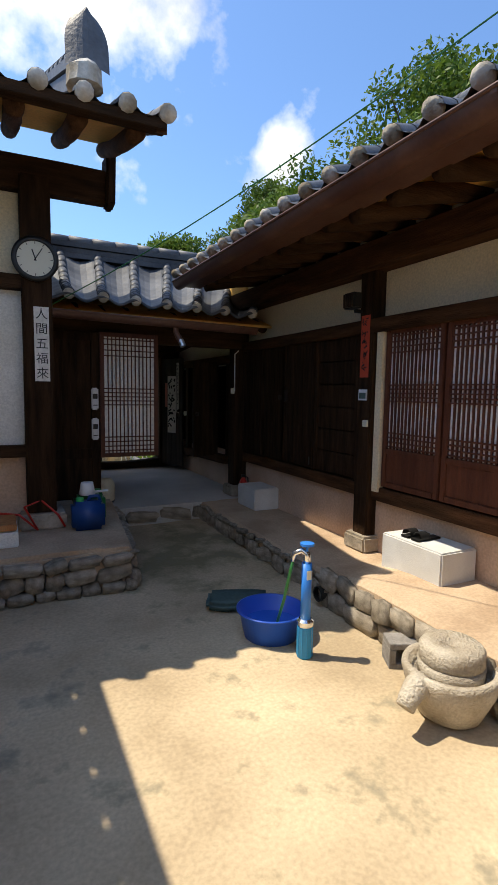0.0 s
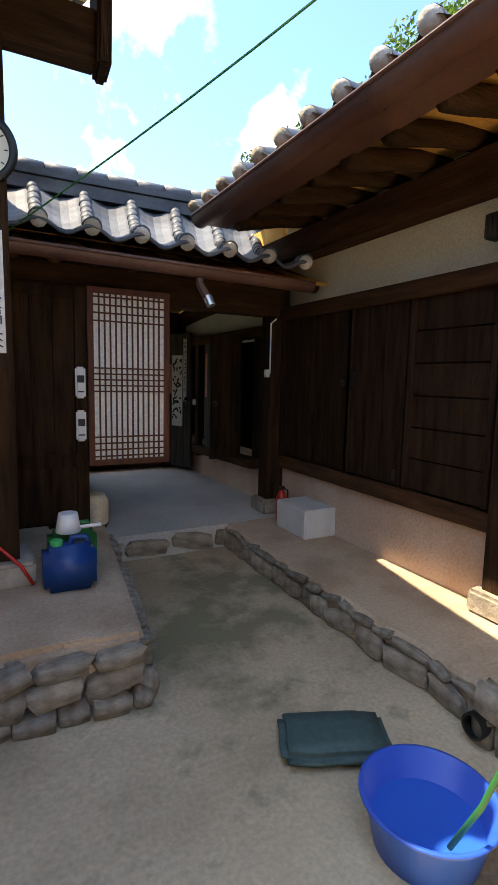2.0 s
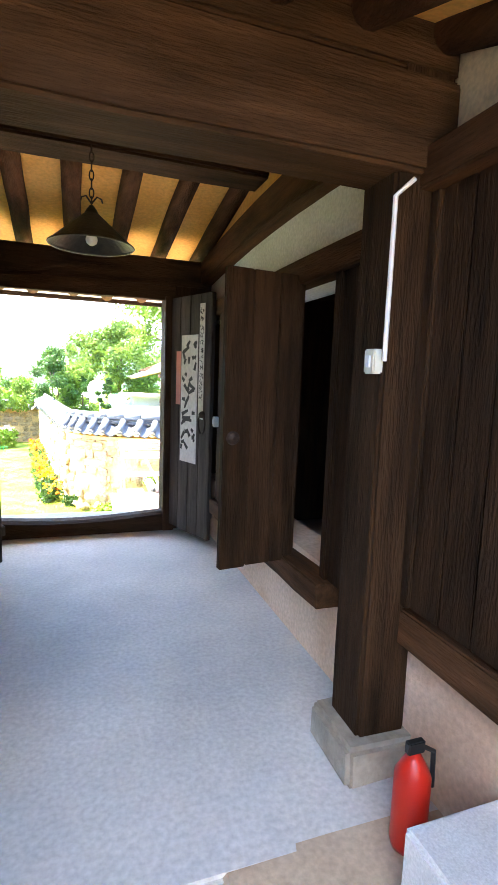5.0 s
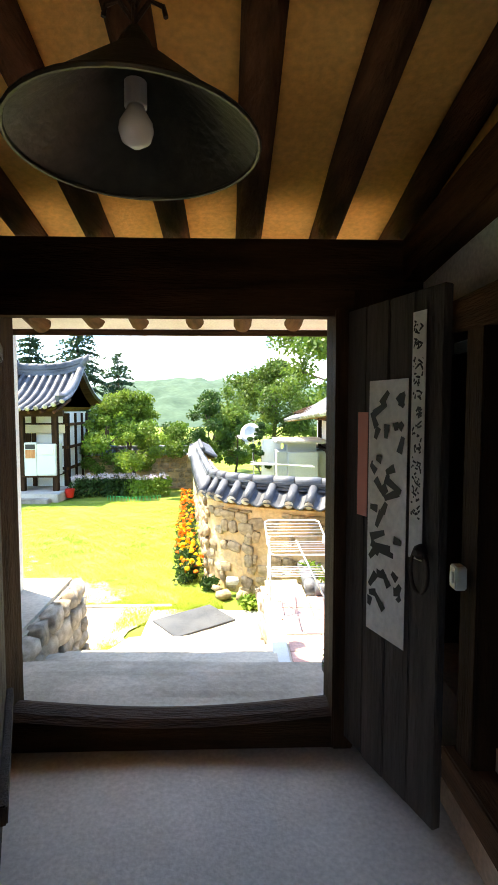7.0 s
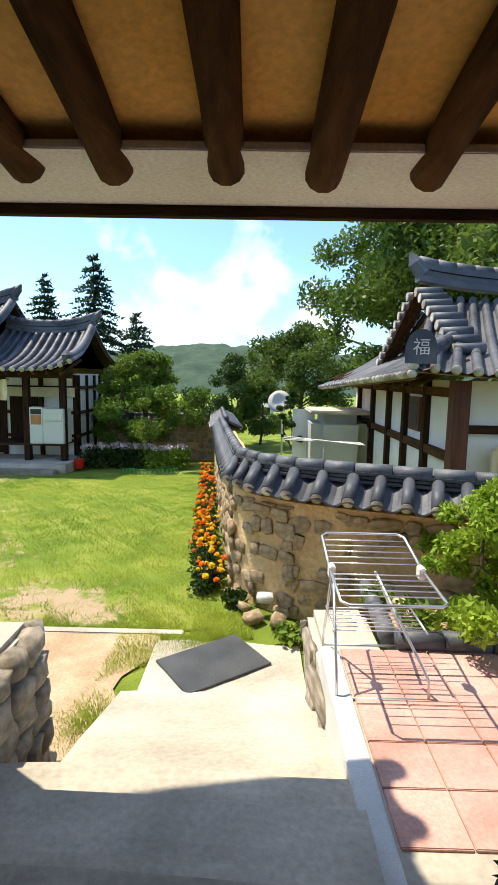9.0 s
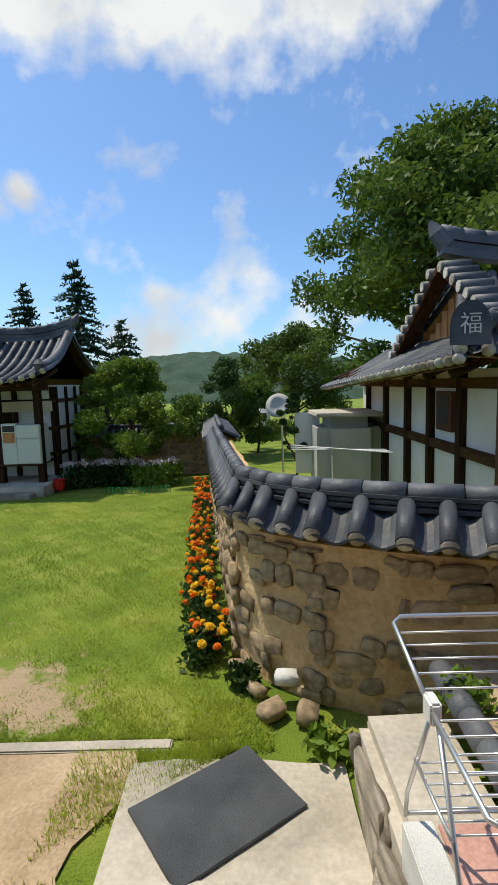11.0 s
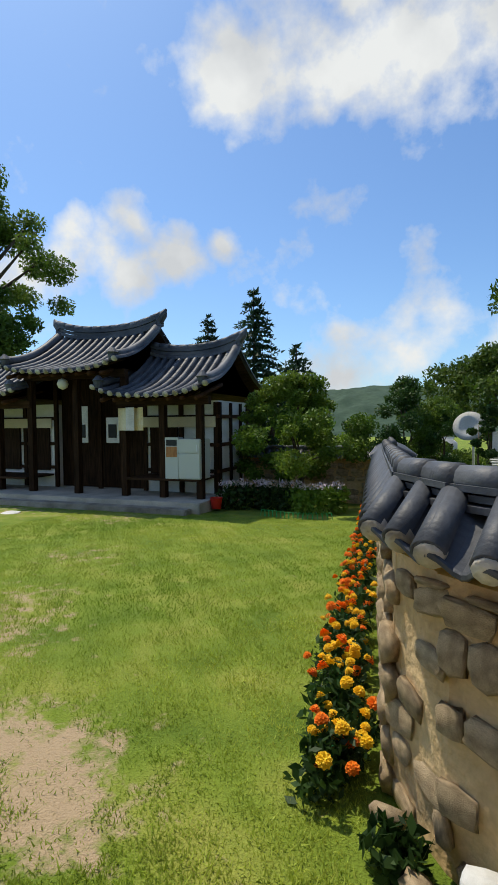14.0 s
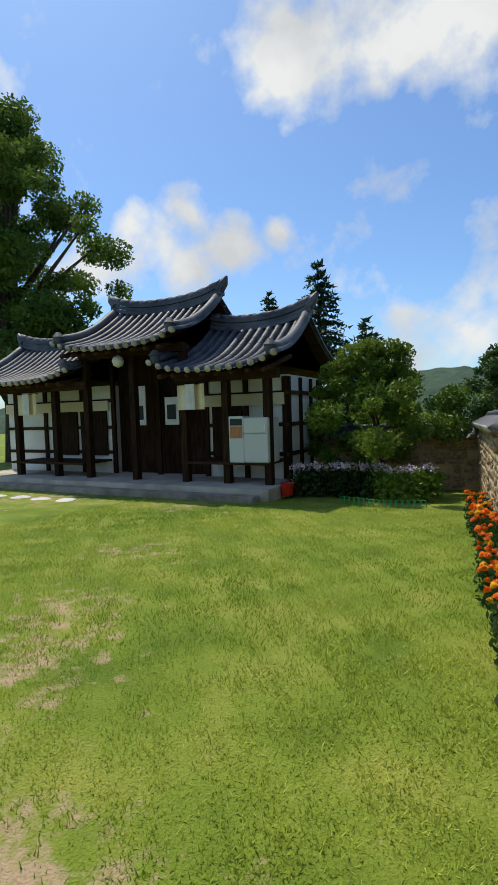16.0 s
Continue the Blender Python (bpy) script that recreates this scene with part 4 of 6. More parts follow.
# ---- left house ----
structure("wall_left_base", boxed((-2.6, 5.45, 0.3), (0.3, 5.65, 1.10), 0), M_CLAY, "pink clay plaster wall base", "wall")
structure("wall_left_white", boxed((-2.6, 5.46, 1.10), (0.3, 5.65, 2.62), 0), M_WHITE, "white plaster wall", "wall")
structure("wall_left_cream", boxed((-2.6, 5.46, 2.62), (0.3, 5.65, 3.75), 0), M_CREAM, "cream plaster wall", "wall")
structure("wall_left_end", boxed((0.2, 5.65, 0.3), (0.3, 9.0, 3.7), 0), M_WOOD, "dark timber end wall", "wall")
post(0.21, 5.42, 0.36, 3.6, 0.26, "dark square corner post with paper strip")
for z, h in ((1.10, 0.11), (2.66, 0.13), (3.62, 0.30)):
    tagged(beam("wall_rail", (-2.6, 5.40, z), (0.2 if h < 0.2 else 0.85, 5.40, z), 0.14, h, M_WOODX), "dark timber wall rail", "beam", kind="structure")
tagged(link("beam_end_board", jitter(boxed((0.84, 5.28, 3.45), (0.93, 5.52, 3.92), 0.02), 0.02, 3), M_WOOD), "carved dark beam end board", "beam", kind="structure")
lr = thing("roof_left", (-1, 5, 3.6), "grey tiled roof with round end tile", "roof")
tiled_slope(lr, (-2.8, 4.05, 3.72), (1.05, 4.0, 3.70), (-2.8, 7.2, 5.0), (1.05, 7.2, 5.0), 0.1, 0.3, 0.068, course=0.3)
part("eave_beam", boxed((-2.8 + 1, 4.02 - 5, 0.02), (1.05 + 1, 4.14 - 5, 0.10), 0.006), M_WOODX, lr)
part("verge_board", slab([(0.98 + 1, 4.05 - 5, 0.0), (1.06 + 1, 4.05 - 5, 0.0), (1.06 + 1, 2.2, 1.3), (0.98 + 1, 2.2, 1.3)], 0.12), M_WOODY, lr)
ridge(lr, (0.5, 4.15, 3.80), (0.45, 7.0, 5.0), 0.26, 0.18)
part("round_end_tile", sheet(lambda u, v: Vector((1.5, -0.9, 0.33)) + Vector(((v - 0.5) * 0.30 * math.sqrt(max(0, 1 - max(0, u - 0.4) ** 2 * 2.7)), -0.06 * math.cos((v - .5) * 3) + 0.08 * u, u * 0.42)), 10, 8), M_TILE, lr, "tall rounded end tile")
part("mortar_lump", jitter(lathe([(0.02, -0.05), (0.13, 0.0), (0.12, 0.12), (0.05, 0.2)], 12, (1.48, -0.86, 0.22)), 0.02, 6), M_MORT, lr, "pale mortar lump")
for i in range(9):
    x = -2.5 + i * 0.42
    beam("rafter", Vector((x, 5.5, 4.02)) - lr.location, Vector((x, 4.15, 3.62)) - lr.location, 0.07, 0, M_WOODY, lr, -0.03, True)
part("eave_soffit", slab([(-1.8, -0.9, 0.08), (2.0, -0.9, 0.08), (2.0, 0.6, 0.52), (-1.8, 0.6, 0.52)]), M_OCHRE, lr, "ochre clay soffit")
# Unseen west eave, added so that its shadow edge falls across the court.
wr = thing("roof_west", (-2, 0, 3.4), "grey tiled eave of the west wing", "roof")
tiled_slope(wr, (-1.2, 4.0, 3.35), (-1.2, -5, 3.35), (-4.0, 4.0, 4.6), (-4.0, -5, 4.6), 0.1, 0.3, 0.075, mortar=False)
# Board added along this eave to keep the cast edge straight.
part("gutter_board", boxed((0.82, -5, -0.12), (0.90, 4.0, 0.06), 0.004), M_GUT, wr)

# Unseen roof, sized so that its shade covers the outer steps.
ww = thing("roof_west_wing", (-1, 10, 3.7), "grey tiled roof of the west wing beside the gate", "roof")
tiled_slope(ww, (1.05, 12.4, 3.72), (1.05, 9.0, 3.72), (-1.2, 12.4, 5.0), (-1.2, 9.0, 5.0), 0.1, 0.3, 0.068, course=0.3)
tiled_slope(ww, (-3.4, 9.0, 3.72), (-3.4, 12.4, 3.72), (-1.2, 9.0, 5.0), (-1.2, 12.4, 5.0), 0.1, 0.3, 0.068, course=0.3, mortar=False)
ridge(ww, (-1.2, 9.0, 4.98), (-1.2, 12.4, 4.98), 0.3, 0.2)
# Walls added under that unseen roof.
structure("wall_west_wing", boxed((0.12, 9.9, 0.25), (0.30, 11.7, 4.1), 0), M_WHITE, "white plaster wall of the west wing", "wall")
structure("wall_west_wing_end", boxed((-2.6, 11.5, 0.25), (0.12, 11.7, 4.1), 0), M_WHITE, "white plaster end wall of the west wing", "wall")

# clock and papers on the corner post
ck = thing("wall_clock", (0.20, 5.28, 2.86), "round wall clock with black rim and pale dial", "clock")
ck.rotation_euler = (radians(90), 0, 0)
part("rim", lathe([(0.15, -0.02), (0.195, -0.02), (0.20, 0.02), (0.165, 0.035), (0.155, 0.02)], 40, caps=False), M_BLACK, ck, smooth=True)
part("dial", lathe([(0.16, 0.0), (0.16, 0.016)], 40), M_DIAL, ck)
for L, w, ang in ((0.085, 0.010, 18), (0.115, 0.008, -32)):
    part("clock_hand", boxed((-w / 2, -0.02, 0.018), (w / 2, L, 0.021), 0, pose(0, 0, 0, 0, 0, ang)), M_INK, ck)
for k in range(12):
    part("hour_mark", boxed((-0.003, 0.13, 0.017), (0.003, 0.15, 0.019), 0, pose(0, 0, 0, 0, 0, 30 * k)), M_INK, ck)
def paper(at, w, h, m, label, chars, size, normal_yaw=0):
    t = thing("paper_strip", at, label, "paper strip")
    t.rotation_euler = (0, 0, radians(normal_yaw))
    part("sheet", boxed((-w / 2, -0.001, -h / 2), (w / 2, 0.002, h / 2), 0), m, t)
    for i, c in enumerate(chars):
        ob = new("character", text_mesh(c, size))
        ob.parent = t
        ob.matrix_basis = pose(0, -0.003, h / 2 - h * (i + 0.5) / len(chars), 90, 0, 0)
    return t
paper((0.24, 5.285, 2.10), 0.13, 0.68, M_SHEET, "white paper strip with black brush characters", "人間五福來", 0.11)
paper((2.885, 3.91, 2.12), 0.12, 0.56, M_REDP, "red paper strip with dark brush characters", "", 0.09, -90)
redp = bpy.data.objects["paper_strip.001"]
strokes(redp, -0.04, 0.04, 0.22, 5, -0.004, seed=12)
t = thing("small_plate", (2.88, 3.91, 1.68), "small pale framed plate on the post", "plate")
part("board", boxed((-0.004, -0.06, -0.05), (0.004, 0.06, 0.05), 0.002), M_WHITEP, t)
part("picture", boxed((-0.007, -0.045, -0.035), (-0.003, 0.045, 0.02), 0), M_CUSH, t)
t = thing("light_switch", (2.88, 3.86, 1.42), "cream plastic switch on the post", "switch")
part("body", boxed((-0.012, -0.03, -0.03), (0.012, 0.03, 0.03), 0.003), M_DIAL, t)
t = thing("flood_lamp", (2.82, 3.99, 2.52), "small black flood lamp under the eave", "lamp")
part("housing", boxed((-0.08, -0.08, -0.06), (0.02, 0.08, 0.08), 0.01), M_BLACK, t)
part("bracket", boxed((0.0, -0.02, -0.09), (0.1, 0.02, -0.06), 0.004), M_BLACK, t)
for i in range(5):
    part("grille_bar", boxed((-0.09, -0.07 + i * 0.03, -0.05), (-0.082, -0.055 + i * 0.03, 0.07), 0), M_IRON, t)
t = thing("roof_wire", (0, 0, 0), "thin dark green wire across the court", "wire")
part("wire", tubed([Vector((0.35, 5.5, 2.50)).lerp(Vector((2.25, 1.55, 3.66)), k / 12) - Vector((0, 0, 0.10 * math.sin(math.pi * k / 12))) for k in range(13)], 0.005, 6), M_HOSE, t)

# ---- court things ----
def granite(x, y, z, w, d, h, label):
    return tagged(link("step_block", jitter(boxed((x, y, z), (x + w, y + d, z + h), 0.012), 0.004, 8), M_GRAN), label, "stone block")
granite(2.66, 5.63, T, 0.34, 0.50, 0.27, "pale granite step block on the terrace")
granite(2.62, 2.66, terrace_z(3.3) - 0.02, 0.36, 0.62, 0.31, "white granite step block on the terrace")
t = thing("fire_extinguisher", (2.82, 6.30, T), "small red fire extinguisher on the terrace", "extinguisher")
part("cylinder", lathe([(0.05, 0), (0.055, 0.02), (0.055, 0.24), (0.03, 0.29), (0.018, 0.31)], 20), M_FIRE, t, smooth=True)
part("valve", boxed((-0.03, -0.012, 0.31), (0.03, 0.012, 0.35), 0.004), M_BLACK, t)
part("hose", tubed([(0.02, 0, 0.33), (0.07, 0, 0.30), (0.075, 0, 0.18)], 0.008, 8), M_BLACK, t)
t = thing("washing_basin", (1.53, 3.14, 0), "round blue plastic basin with water", "basin")
part("bowl", lathe([(0.0, 0.012), (0.17, 0.012), (0.225, 0.185), (0.245, 0.19), (0.245, 0.2), (0.23, 0.2), (0.185, 0.0), (0.0, 0.0)][::-1], 40), M_BLUE, t, smooth=True)
part("water", lathe([(0.0, 0.09), (0.195, 0.09), (0.195, 0.092), (0.0, 0.092)], 32), plain("basin_water", (0.02, 0.12, 0.55), 0.05), t, "clear water")
t = thing("standing_tap", (1.585, 2.79, 0), "blue standpipe with brass tap and green hose", "tap")
part("sleeve", lathe([(0.045, 0), (0.05, 0.01), (0.047, 0.20), (0.05, 0.21)], 20), M_PIPE2, t, smooth=True)
for k in range(10):
    q = 2 * math.pi * k / 10
    part("sleeve_rib", tubed([(0.047 * math.cos(q), 0.047 * math.sin(q), 0.01), (0.047 * math.cos(q), 0.047 * math.sin(q), 0.2)], 0.006, 6), M_PIPE2, t)
part("collar", lathe([(0.05, 0.21), (0.055, 0.22), (0.055, 0.245), (0.04, 0.26)], 20), M_CHROME, t)
part("pipe", lathe([(0.033, 0.25), (0.033, 0.62)], 20), M_PIPE, t, smooth=True)
part("sticker", boxed((-0.02, -0.036, 0.52), (0.015, -0.031, 0.58), 0.002), M_DIAL, t)
part("tap_body", tubed([(0, 0, 0.61), (0, 0, 0.68), (-0.03, 0.02, 0.70), (-0.07, 0.04, 0.68), (-0.075, 0.045, 0.63)], [0.026, 0.022, 0.02, 0.018, 0.016], 12), M_CHROME, t, smooth=True)
part("valve_wheel", lathe([(0.008, 0.69), (0.008, 0.73), (0.045, 0.735), (0.045, 0.75), (0.01, 0.755)], 16), M_PIPE, t)
part("hose", tubed([(-0.075, 0.045, 0.63), (-0.085, 0.06, 0.55), (-0.09, 0.12, 0.35), (-0.09, 0.22, 0.12)], 0.010, 8), M_HOSE, t, smooth=True)
cu = boxed((-0.25, -0.16, 0), (0.25, 0.16, 0.07), 0.03)
bmesh.ops.subdivide_edges(cu, edges=cu.edges[:], cuts=3, use_grid_fill=True)
ob = tagged(link("floor_cushion", jitter(cu, 0.012, 6), M_CUSH, True), "grey-green padded mat on the concrete", "mat")
ob.matrix_basis = pose(1.53, 3.68, 0.005, 0, 0, -25)
t = thing("drain_pipe", (2.19, 3.4, 0.1), "dark plastic drain pipe mouth in the stones", "pipe")
part("pipe", lathe([(0.05, -0.06), (0.06, -0.06), (0.06, 0.1), (0.05, 0.1), (0.05, -0.06)], 20), M_BLACK, t).matrix_basis = pose(0, 0, 0, 0, -90, 0)
t = thing("cement_block", (1.98, 2.44, 0), "grey hollow cement block", "block")
for a, b in (((0, 0, 0), (0.36, 0.16, 0.035)), ((0, 0, 0.125), (0.36, 0.16, 0.16)), ((0, 0.0, 0.035), (0.04, 0.16, 0.125)), ((0.16, 0, 0.035), (0.2, 0.16, 0.125)), ((0.32, 0, 0.035), (0.36, 0.16, 0.125))):
    part("web", boxed(a, b, 0.003), M_BLOCK, t)
t.rotation_euler = (0, 0, radians(-25))
t = thing("stone_mill", (1.98, 1.98, 0), "old stone hand mill with spouted basin", "mill")
part("basin", jitter(lathe([(0.12, 0), (0.17, 0.02), (0.23, 0.16), (0.25, 0.24), (0.25, 0.27), (0.21, 0.27), (0.20, 0.22), (0.05, 0.2)], 28), 0.008, 8), M_MILL, t, smooth=True)
part("spout", jitter(tubed([(-0.2, 0, 0.20), (-0.27, -0.02, 0.22), (-0.34, -0.05, 0.19), (-0.37, -0.06, 0.16)], [0.07, 0.065, 0.05, 0.045], 12), 0.008, 8), M_MILL, t, smooth=True)
part("lower_stone", jitter(lathe([(0.17, 0.22), (0.17, 0.29), (0.05, 0.295)], 28), 0.006, 8), M_MILL, t, smooth=True)
part("upper_stone", jitter(lathe([(0.155, 0.29), (0.165, 0.30), (0.165, 0.37), (0.15, 0.39), (0.03, 0.385), (0.02, 0.36)], 28), 0.006, 8), M_MILL, t, smooth=True)
t = thing("slippers", (2.80, 2.98, terrace_z(3.3) + 0.29), "pair of black slippers on the granite block", "slippers")
for k in (0, 1):
    part("sole", boxed((-0.13, -0.045 + k * 0.11, 0), (0.12, 0.045 + k * 0.11, 0.018), 0.012), M_BLACK, t)
    part("strap", sheet(lambda u, v: Vector((-0.10 + 0.09 * u, k * 0.11 + 0.047 * math.cos(math.pi * v), 0.016 + 0.05 * math.sin(math.pi * v))), 3, 10), M_BLACK, t)
# canister, ladle, low bench, hose
def canister(x, y, m, cap, label):
    t = thing("water_canister", (x, y, 0.36), label, "canister")
    part("body", boxed((-0.15, -0.1, 0), (0.15, 0.1, 0.27), 0.035), m, t, smooth=True)
    part("handle", tubed([(0.0, 0, 0.25), (0.02, 0, 0.31), (0.10, 0, 0.31), (0.12, 0, 0.25)], 0.018, 10), m, t, smooth=True)
    part("cap", lathe([(0.035, 0.265), (0.035, 0.30), (0.028, 0.305)], 20, (-0.07, 0, 0)), cap, t)
    return t
canister(0.60, 5.12, M_NAVY, M_GREEN, "dark blue plastic water canister with green cap")
canister(0.66, 5.42, M_HOSE, M_BLACK, "dark green plastic canister behind the blue one")
t = thing("plastic_ladle", (0.62, 5.28, 0.63), "white plastic dipper upside down on the canister", "ladle")
part("cup", lathe([(0.075, 0.03), (0.078, 0.035), (0.058, 0.15), (0.05, 0.152)], 24), M_WHITEP, t, smooth=True)
part("handle", tubed([(0.06, 0, 0.05), (0.2, -0.02, 0.06)], 0.012, 8), M_WHITEP, t)
t = thing("low_bench", (-0.35, 4.95, 0.36), "low wooden bench with white edge", "bench")
part("top", boxed((-0.5, -0.2, 0.14), (0.32, 0.25, 0.19), 0.008), M_GABLE, t)
part("apron", boxed((-0.5, -0.21, 0.0), (0.33, 0.24, 0.13), 0.006), M_WHITE, t)
t = thing("garden_hose", (0, 0, 0.38), "thin red and green garden hose on the platform", "hose")
part("hose", tubed([(-0.3, 5.2, 0.2), (0.0, 5.15, 0.16), (0.15, 5.1, 0.02), (0.05, 5.28, 0.2), (0.2, 5.3, 0.25), (0.34, 5.2, 0.12), (0.4, 5.2, 0.0)], 0.011, 8), M_FIRE, t, smooth=True)
t = thing("shoes", (-0.28, 4.9, 0.55), "dark shoe on the low bench", "shoe")
part("upper", jitter(boxed((-0.1, -0.04, 0), (0.12, 0.04, 0.06), 0.025), 0.008, 9), M_BLACK, t, smooth=True)

# ---- outside: steps and landing ----
def worn_slab(name, x0, x1, y0, y1, z, label, zf=None, m=M_STEP):
    zf = z if zf is None else zf
    bm = sheet(lambda u, v: Vector((x0 + (x1 - x0) * u, y0 + (y1 - y0) * v + 0.03 * math.sin(u * 5) * v, z + (zf - z) * v + 0.012 * noise.noise(Vector((u * 4, v * 4, z))))), 14, 8)
    ex = bmesh.ops.extrude_face_region(bm, geom=bm.faces[:])
    for v in ex["geom"]:
        if isinstance(v, bmesh.types.BMVert):
            v.co.z = -1.1
    bmesh.ops.recalc_face_normals(bm, faces=bm.faces)
    return structure(name, bm, m, label, "step")
worn_slab("step_1", 0.3, 2.85, 9.8, 10.24, 0.25, "pale worn concrete step")
worn_slab("step_2", 0.3, 2.72, 10.2, 10.55, 0.18, "pale worn concrete step")
worn_slab("step_3", 0.66, 2.47, 10.5, 11.04, 0.0, "pale worn concrete step")
worn_slab("step_4", 0.66, 2.47, 11.0, 11.36, -0.12, "pale worn concrete step", -0.14)
worn_slab("path_slab", 1.0, 2.47, 11.3, 12.7, -0.19, "sunlit sloping concrete path slab", -0.64)
worn_slab("path_slab_wide", 1.12, 2.42, 12.66, 13.5, -0.645, "sunlit concrete path slab", -0.67)
ob = tagged(link("door_mat", jitter(boxed((-0.40, -0.285, 0), (0.40, 0.285, 0.018), 0.004), 0.004, 3), M_RUB), "black rubber mat on the concrete path", "mat")
ob.matrix_basis = pose(1.67, 13.13, -0.652, 0, 0, 35.5)
out_plat = structure("platform_outside", jitter(boxed((-3.0, 9.86, -1.0), (0.66, 12.02, 0.27), 0.03), 0.02), M_STEP, "stone platform beside the gate steps", "platform")
stones_on(out_plat, (0.68, 9.9), (0.68, 12.0), -0.7, 0.24, (1, 0), 0.2, ROCKS, depth=0.12)
stones_on(out_plat, (-2.5, 12.04), (0.66, 12.04), -0.75, 0.24, (0, 1), 0.2, ROCKS, depth=0.12)
terr2 = structure("terrace_outside", boxed((2.56, 9.84, -1.0), (5.5, 12.45, -0.12), 0.01), M_STEP, "raised concrete terrace beside the steps", "terrace")
structure("bed_soil", jitter(sheet(lambda u, v: Vector((2.98 + 3.0 * u, 12.4 + 1.5 * v, -0.18)), 20, 16), 0.05, 2), M_DIRT, "dry planting bed below the wall", "soil")
structure("paver_edging", boxed((2.46, 10.56, -0.6), (2.58, 12.45, -0.095), 0.006), M_GRAN, "pale granite edging strip", "kerb")
bs = tagged(link("rough_boulder", jitter(boxed((2.46, 12.05, -0.8), (2.95, 13.3, -0.20), 0.06), 0.04, 3), M_STEP), "rough concrete edge block by the path", "block", kind="structure")
stones_on(bs, (2.44, 12.1), (2.44, 13.2), -0.7, -0.28, (-1, 0), 0.3, ROCKS, depth=0.05)
structure("lawn_kerb", jitter(boxed((-3.4, 13.62, -0.8), (1.34, 13.72, -0.668), 0.01), 0.006), M_STEP, "pale concrete kerb strip in the lawn", "kerb")
structure("dirt_strip", jitter(sheet(lambda u, v: Vector((-3.5 + (4.55 + 0.14 * math.sin(v * 9)) * u, 12.0 + 1.6 * v, -0.675)), 20, 10), 0.02, 2), M_DIRT, "bare dry earth before the kerb", "soil")
PATCHES = ((0.1, 14.35, 0.5, 0.4), (-0.45, 14.5, 0.5, 0.4), (0.35, 14.0, 0.3, 0.25), (-0.9, 13.9, 0.8, 0.3))
for i in range(4):
    x, y = -10.2 + i * 0.75, 21.9 + 0.05 * (i % 2)
    tagged(link("stepping_stone", jitter(lathe([(0.2, -0.03), (0.24, 0.0), (0.2, 0.015), (0.02, 0.02)], 12, (x, y, lawn_z(x, y))), 0.03, 4), M_GRAN), "pale flat stepping stone in the lawn", "stepping stone", "stepping stones")

# drying rack
rk = thing("drying_rack", (2.76, 12.2, -0.12), "white metal folding drying rack on the terrace", "rack")
def bar(nm, pts, r=0.008):
    part(nm, tubed(pts, r, 8), M_STEEL, rk, smooth=True)
for sg in (-1, 1):
    bar("leg", [(0.27, sg * 0.3, 0), (0.27, sg * 0.28, 0.12), (-0.02 * sg * 0, sg * 0.02, 0.66), ], 0.009)
    bar("leg", [(-0.27, sg * 0.3, 0), (-0.27, sg * 0.28, 0.12), (-0.27, sg * 0.02, 0.66)], 0.009)
    bar("foot_bar", [(-0.27, sg * 0.3, 0.01), (0.27, sg * 0.3, 0.01)], 0.009)
    bar("wing_frame", [(-0.29, 0, 0.68), (-0.29, sg * 0.42, 0.76 if sg > 0 else 0.66), (-0.25, sg * 0.46, 0.77 if sg > 0 else 0.66), (0.25, sg * 0.46, 0.77 if sg > 0 else 0.66), (0.29, sg * 0.42, 0.76 if sg > 0 else 0.66), (0.29, 0, 0.68)], 0.009)
    for k in range(1, 6):
        z = 0.68 + (0.09 if sg > 0 else -0.02) * k / 6
        bar("rail", [(-0.28, sg * 0.07 * k, z), (0.28, sg * 0.07 * k, z)], 0.004)
for k in range(7):
    bar("lower_rail", [(-0.27, -0.16 + k * 0.05, 0.36), (0.27, -0.16 + k * 0.05, 0.36)], 0.004)
for x in (-0.28, 0.28):
    part("hinge_block", boxed((x - 0.02, -0.04, 0.63), (x + 0.02, 0.04, 0.71), 0.008), M_WHITEP, rk)
    bar("shelf_side", [(x, -0.18, 0.36), (x, 0.16, 0.36)], 0.007)
for p, q in (((2.98, 12.6, -0.10), (3.0, 13.5, -0.10)), ((3.0, 12.5, -0.06), (4.3, 12.45, -0.06))):
    t = thing("edging_tile_row", (0, 0, 0), "row of dark roof tiles edging the bed", "edging")
    for k in range(4):
        a, b = Vector(p).lerp(Vector(q), k / 4), Vector(p).lerp(Vector(q), (k + 1) / 4)
        part("tile", tubed([a, b - (b - a) * 0.03], [0.075, 0.068], 12), M_TILE, t, smooth=True)

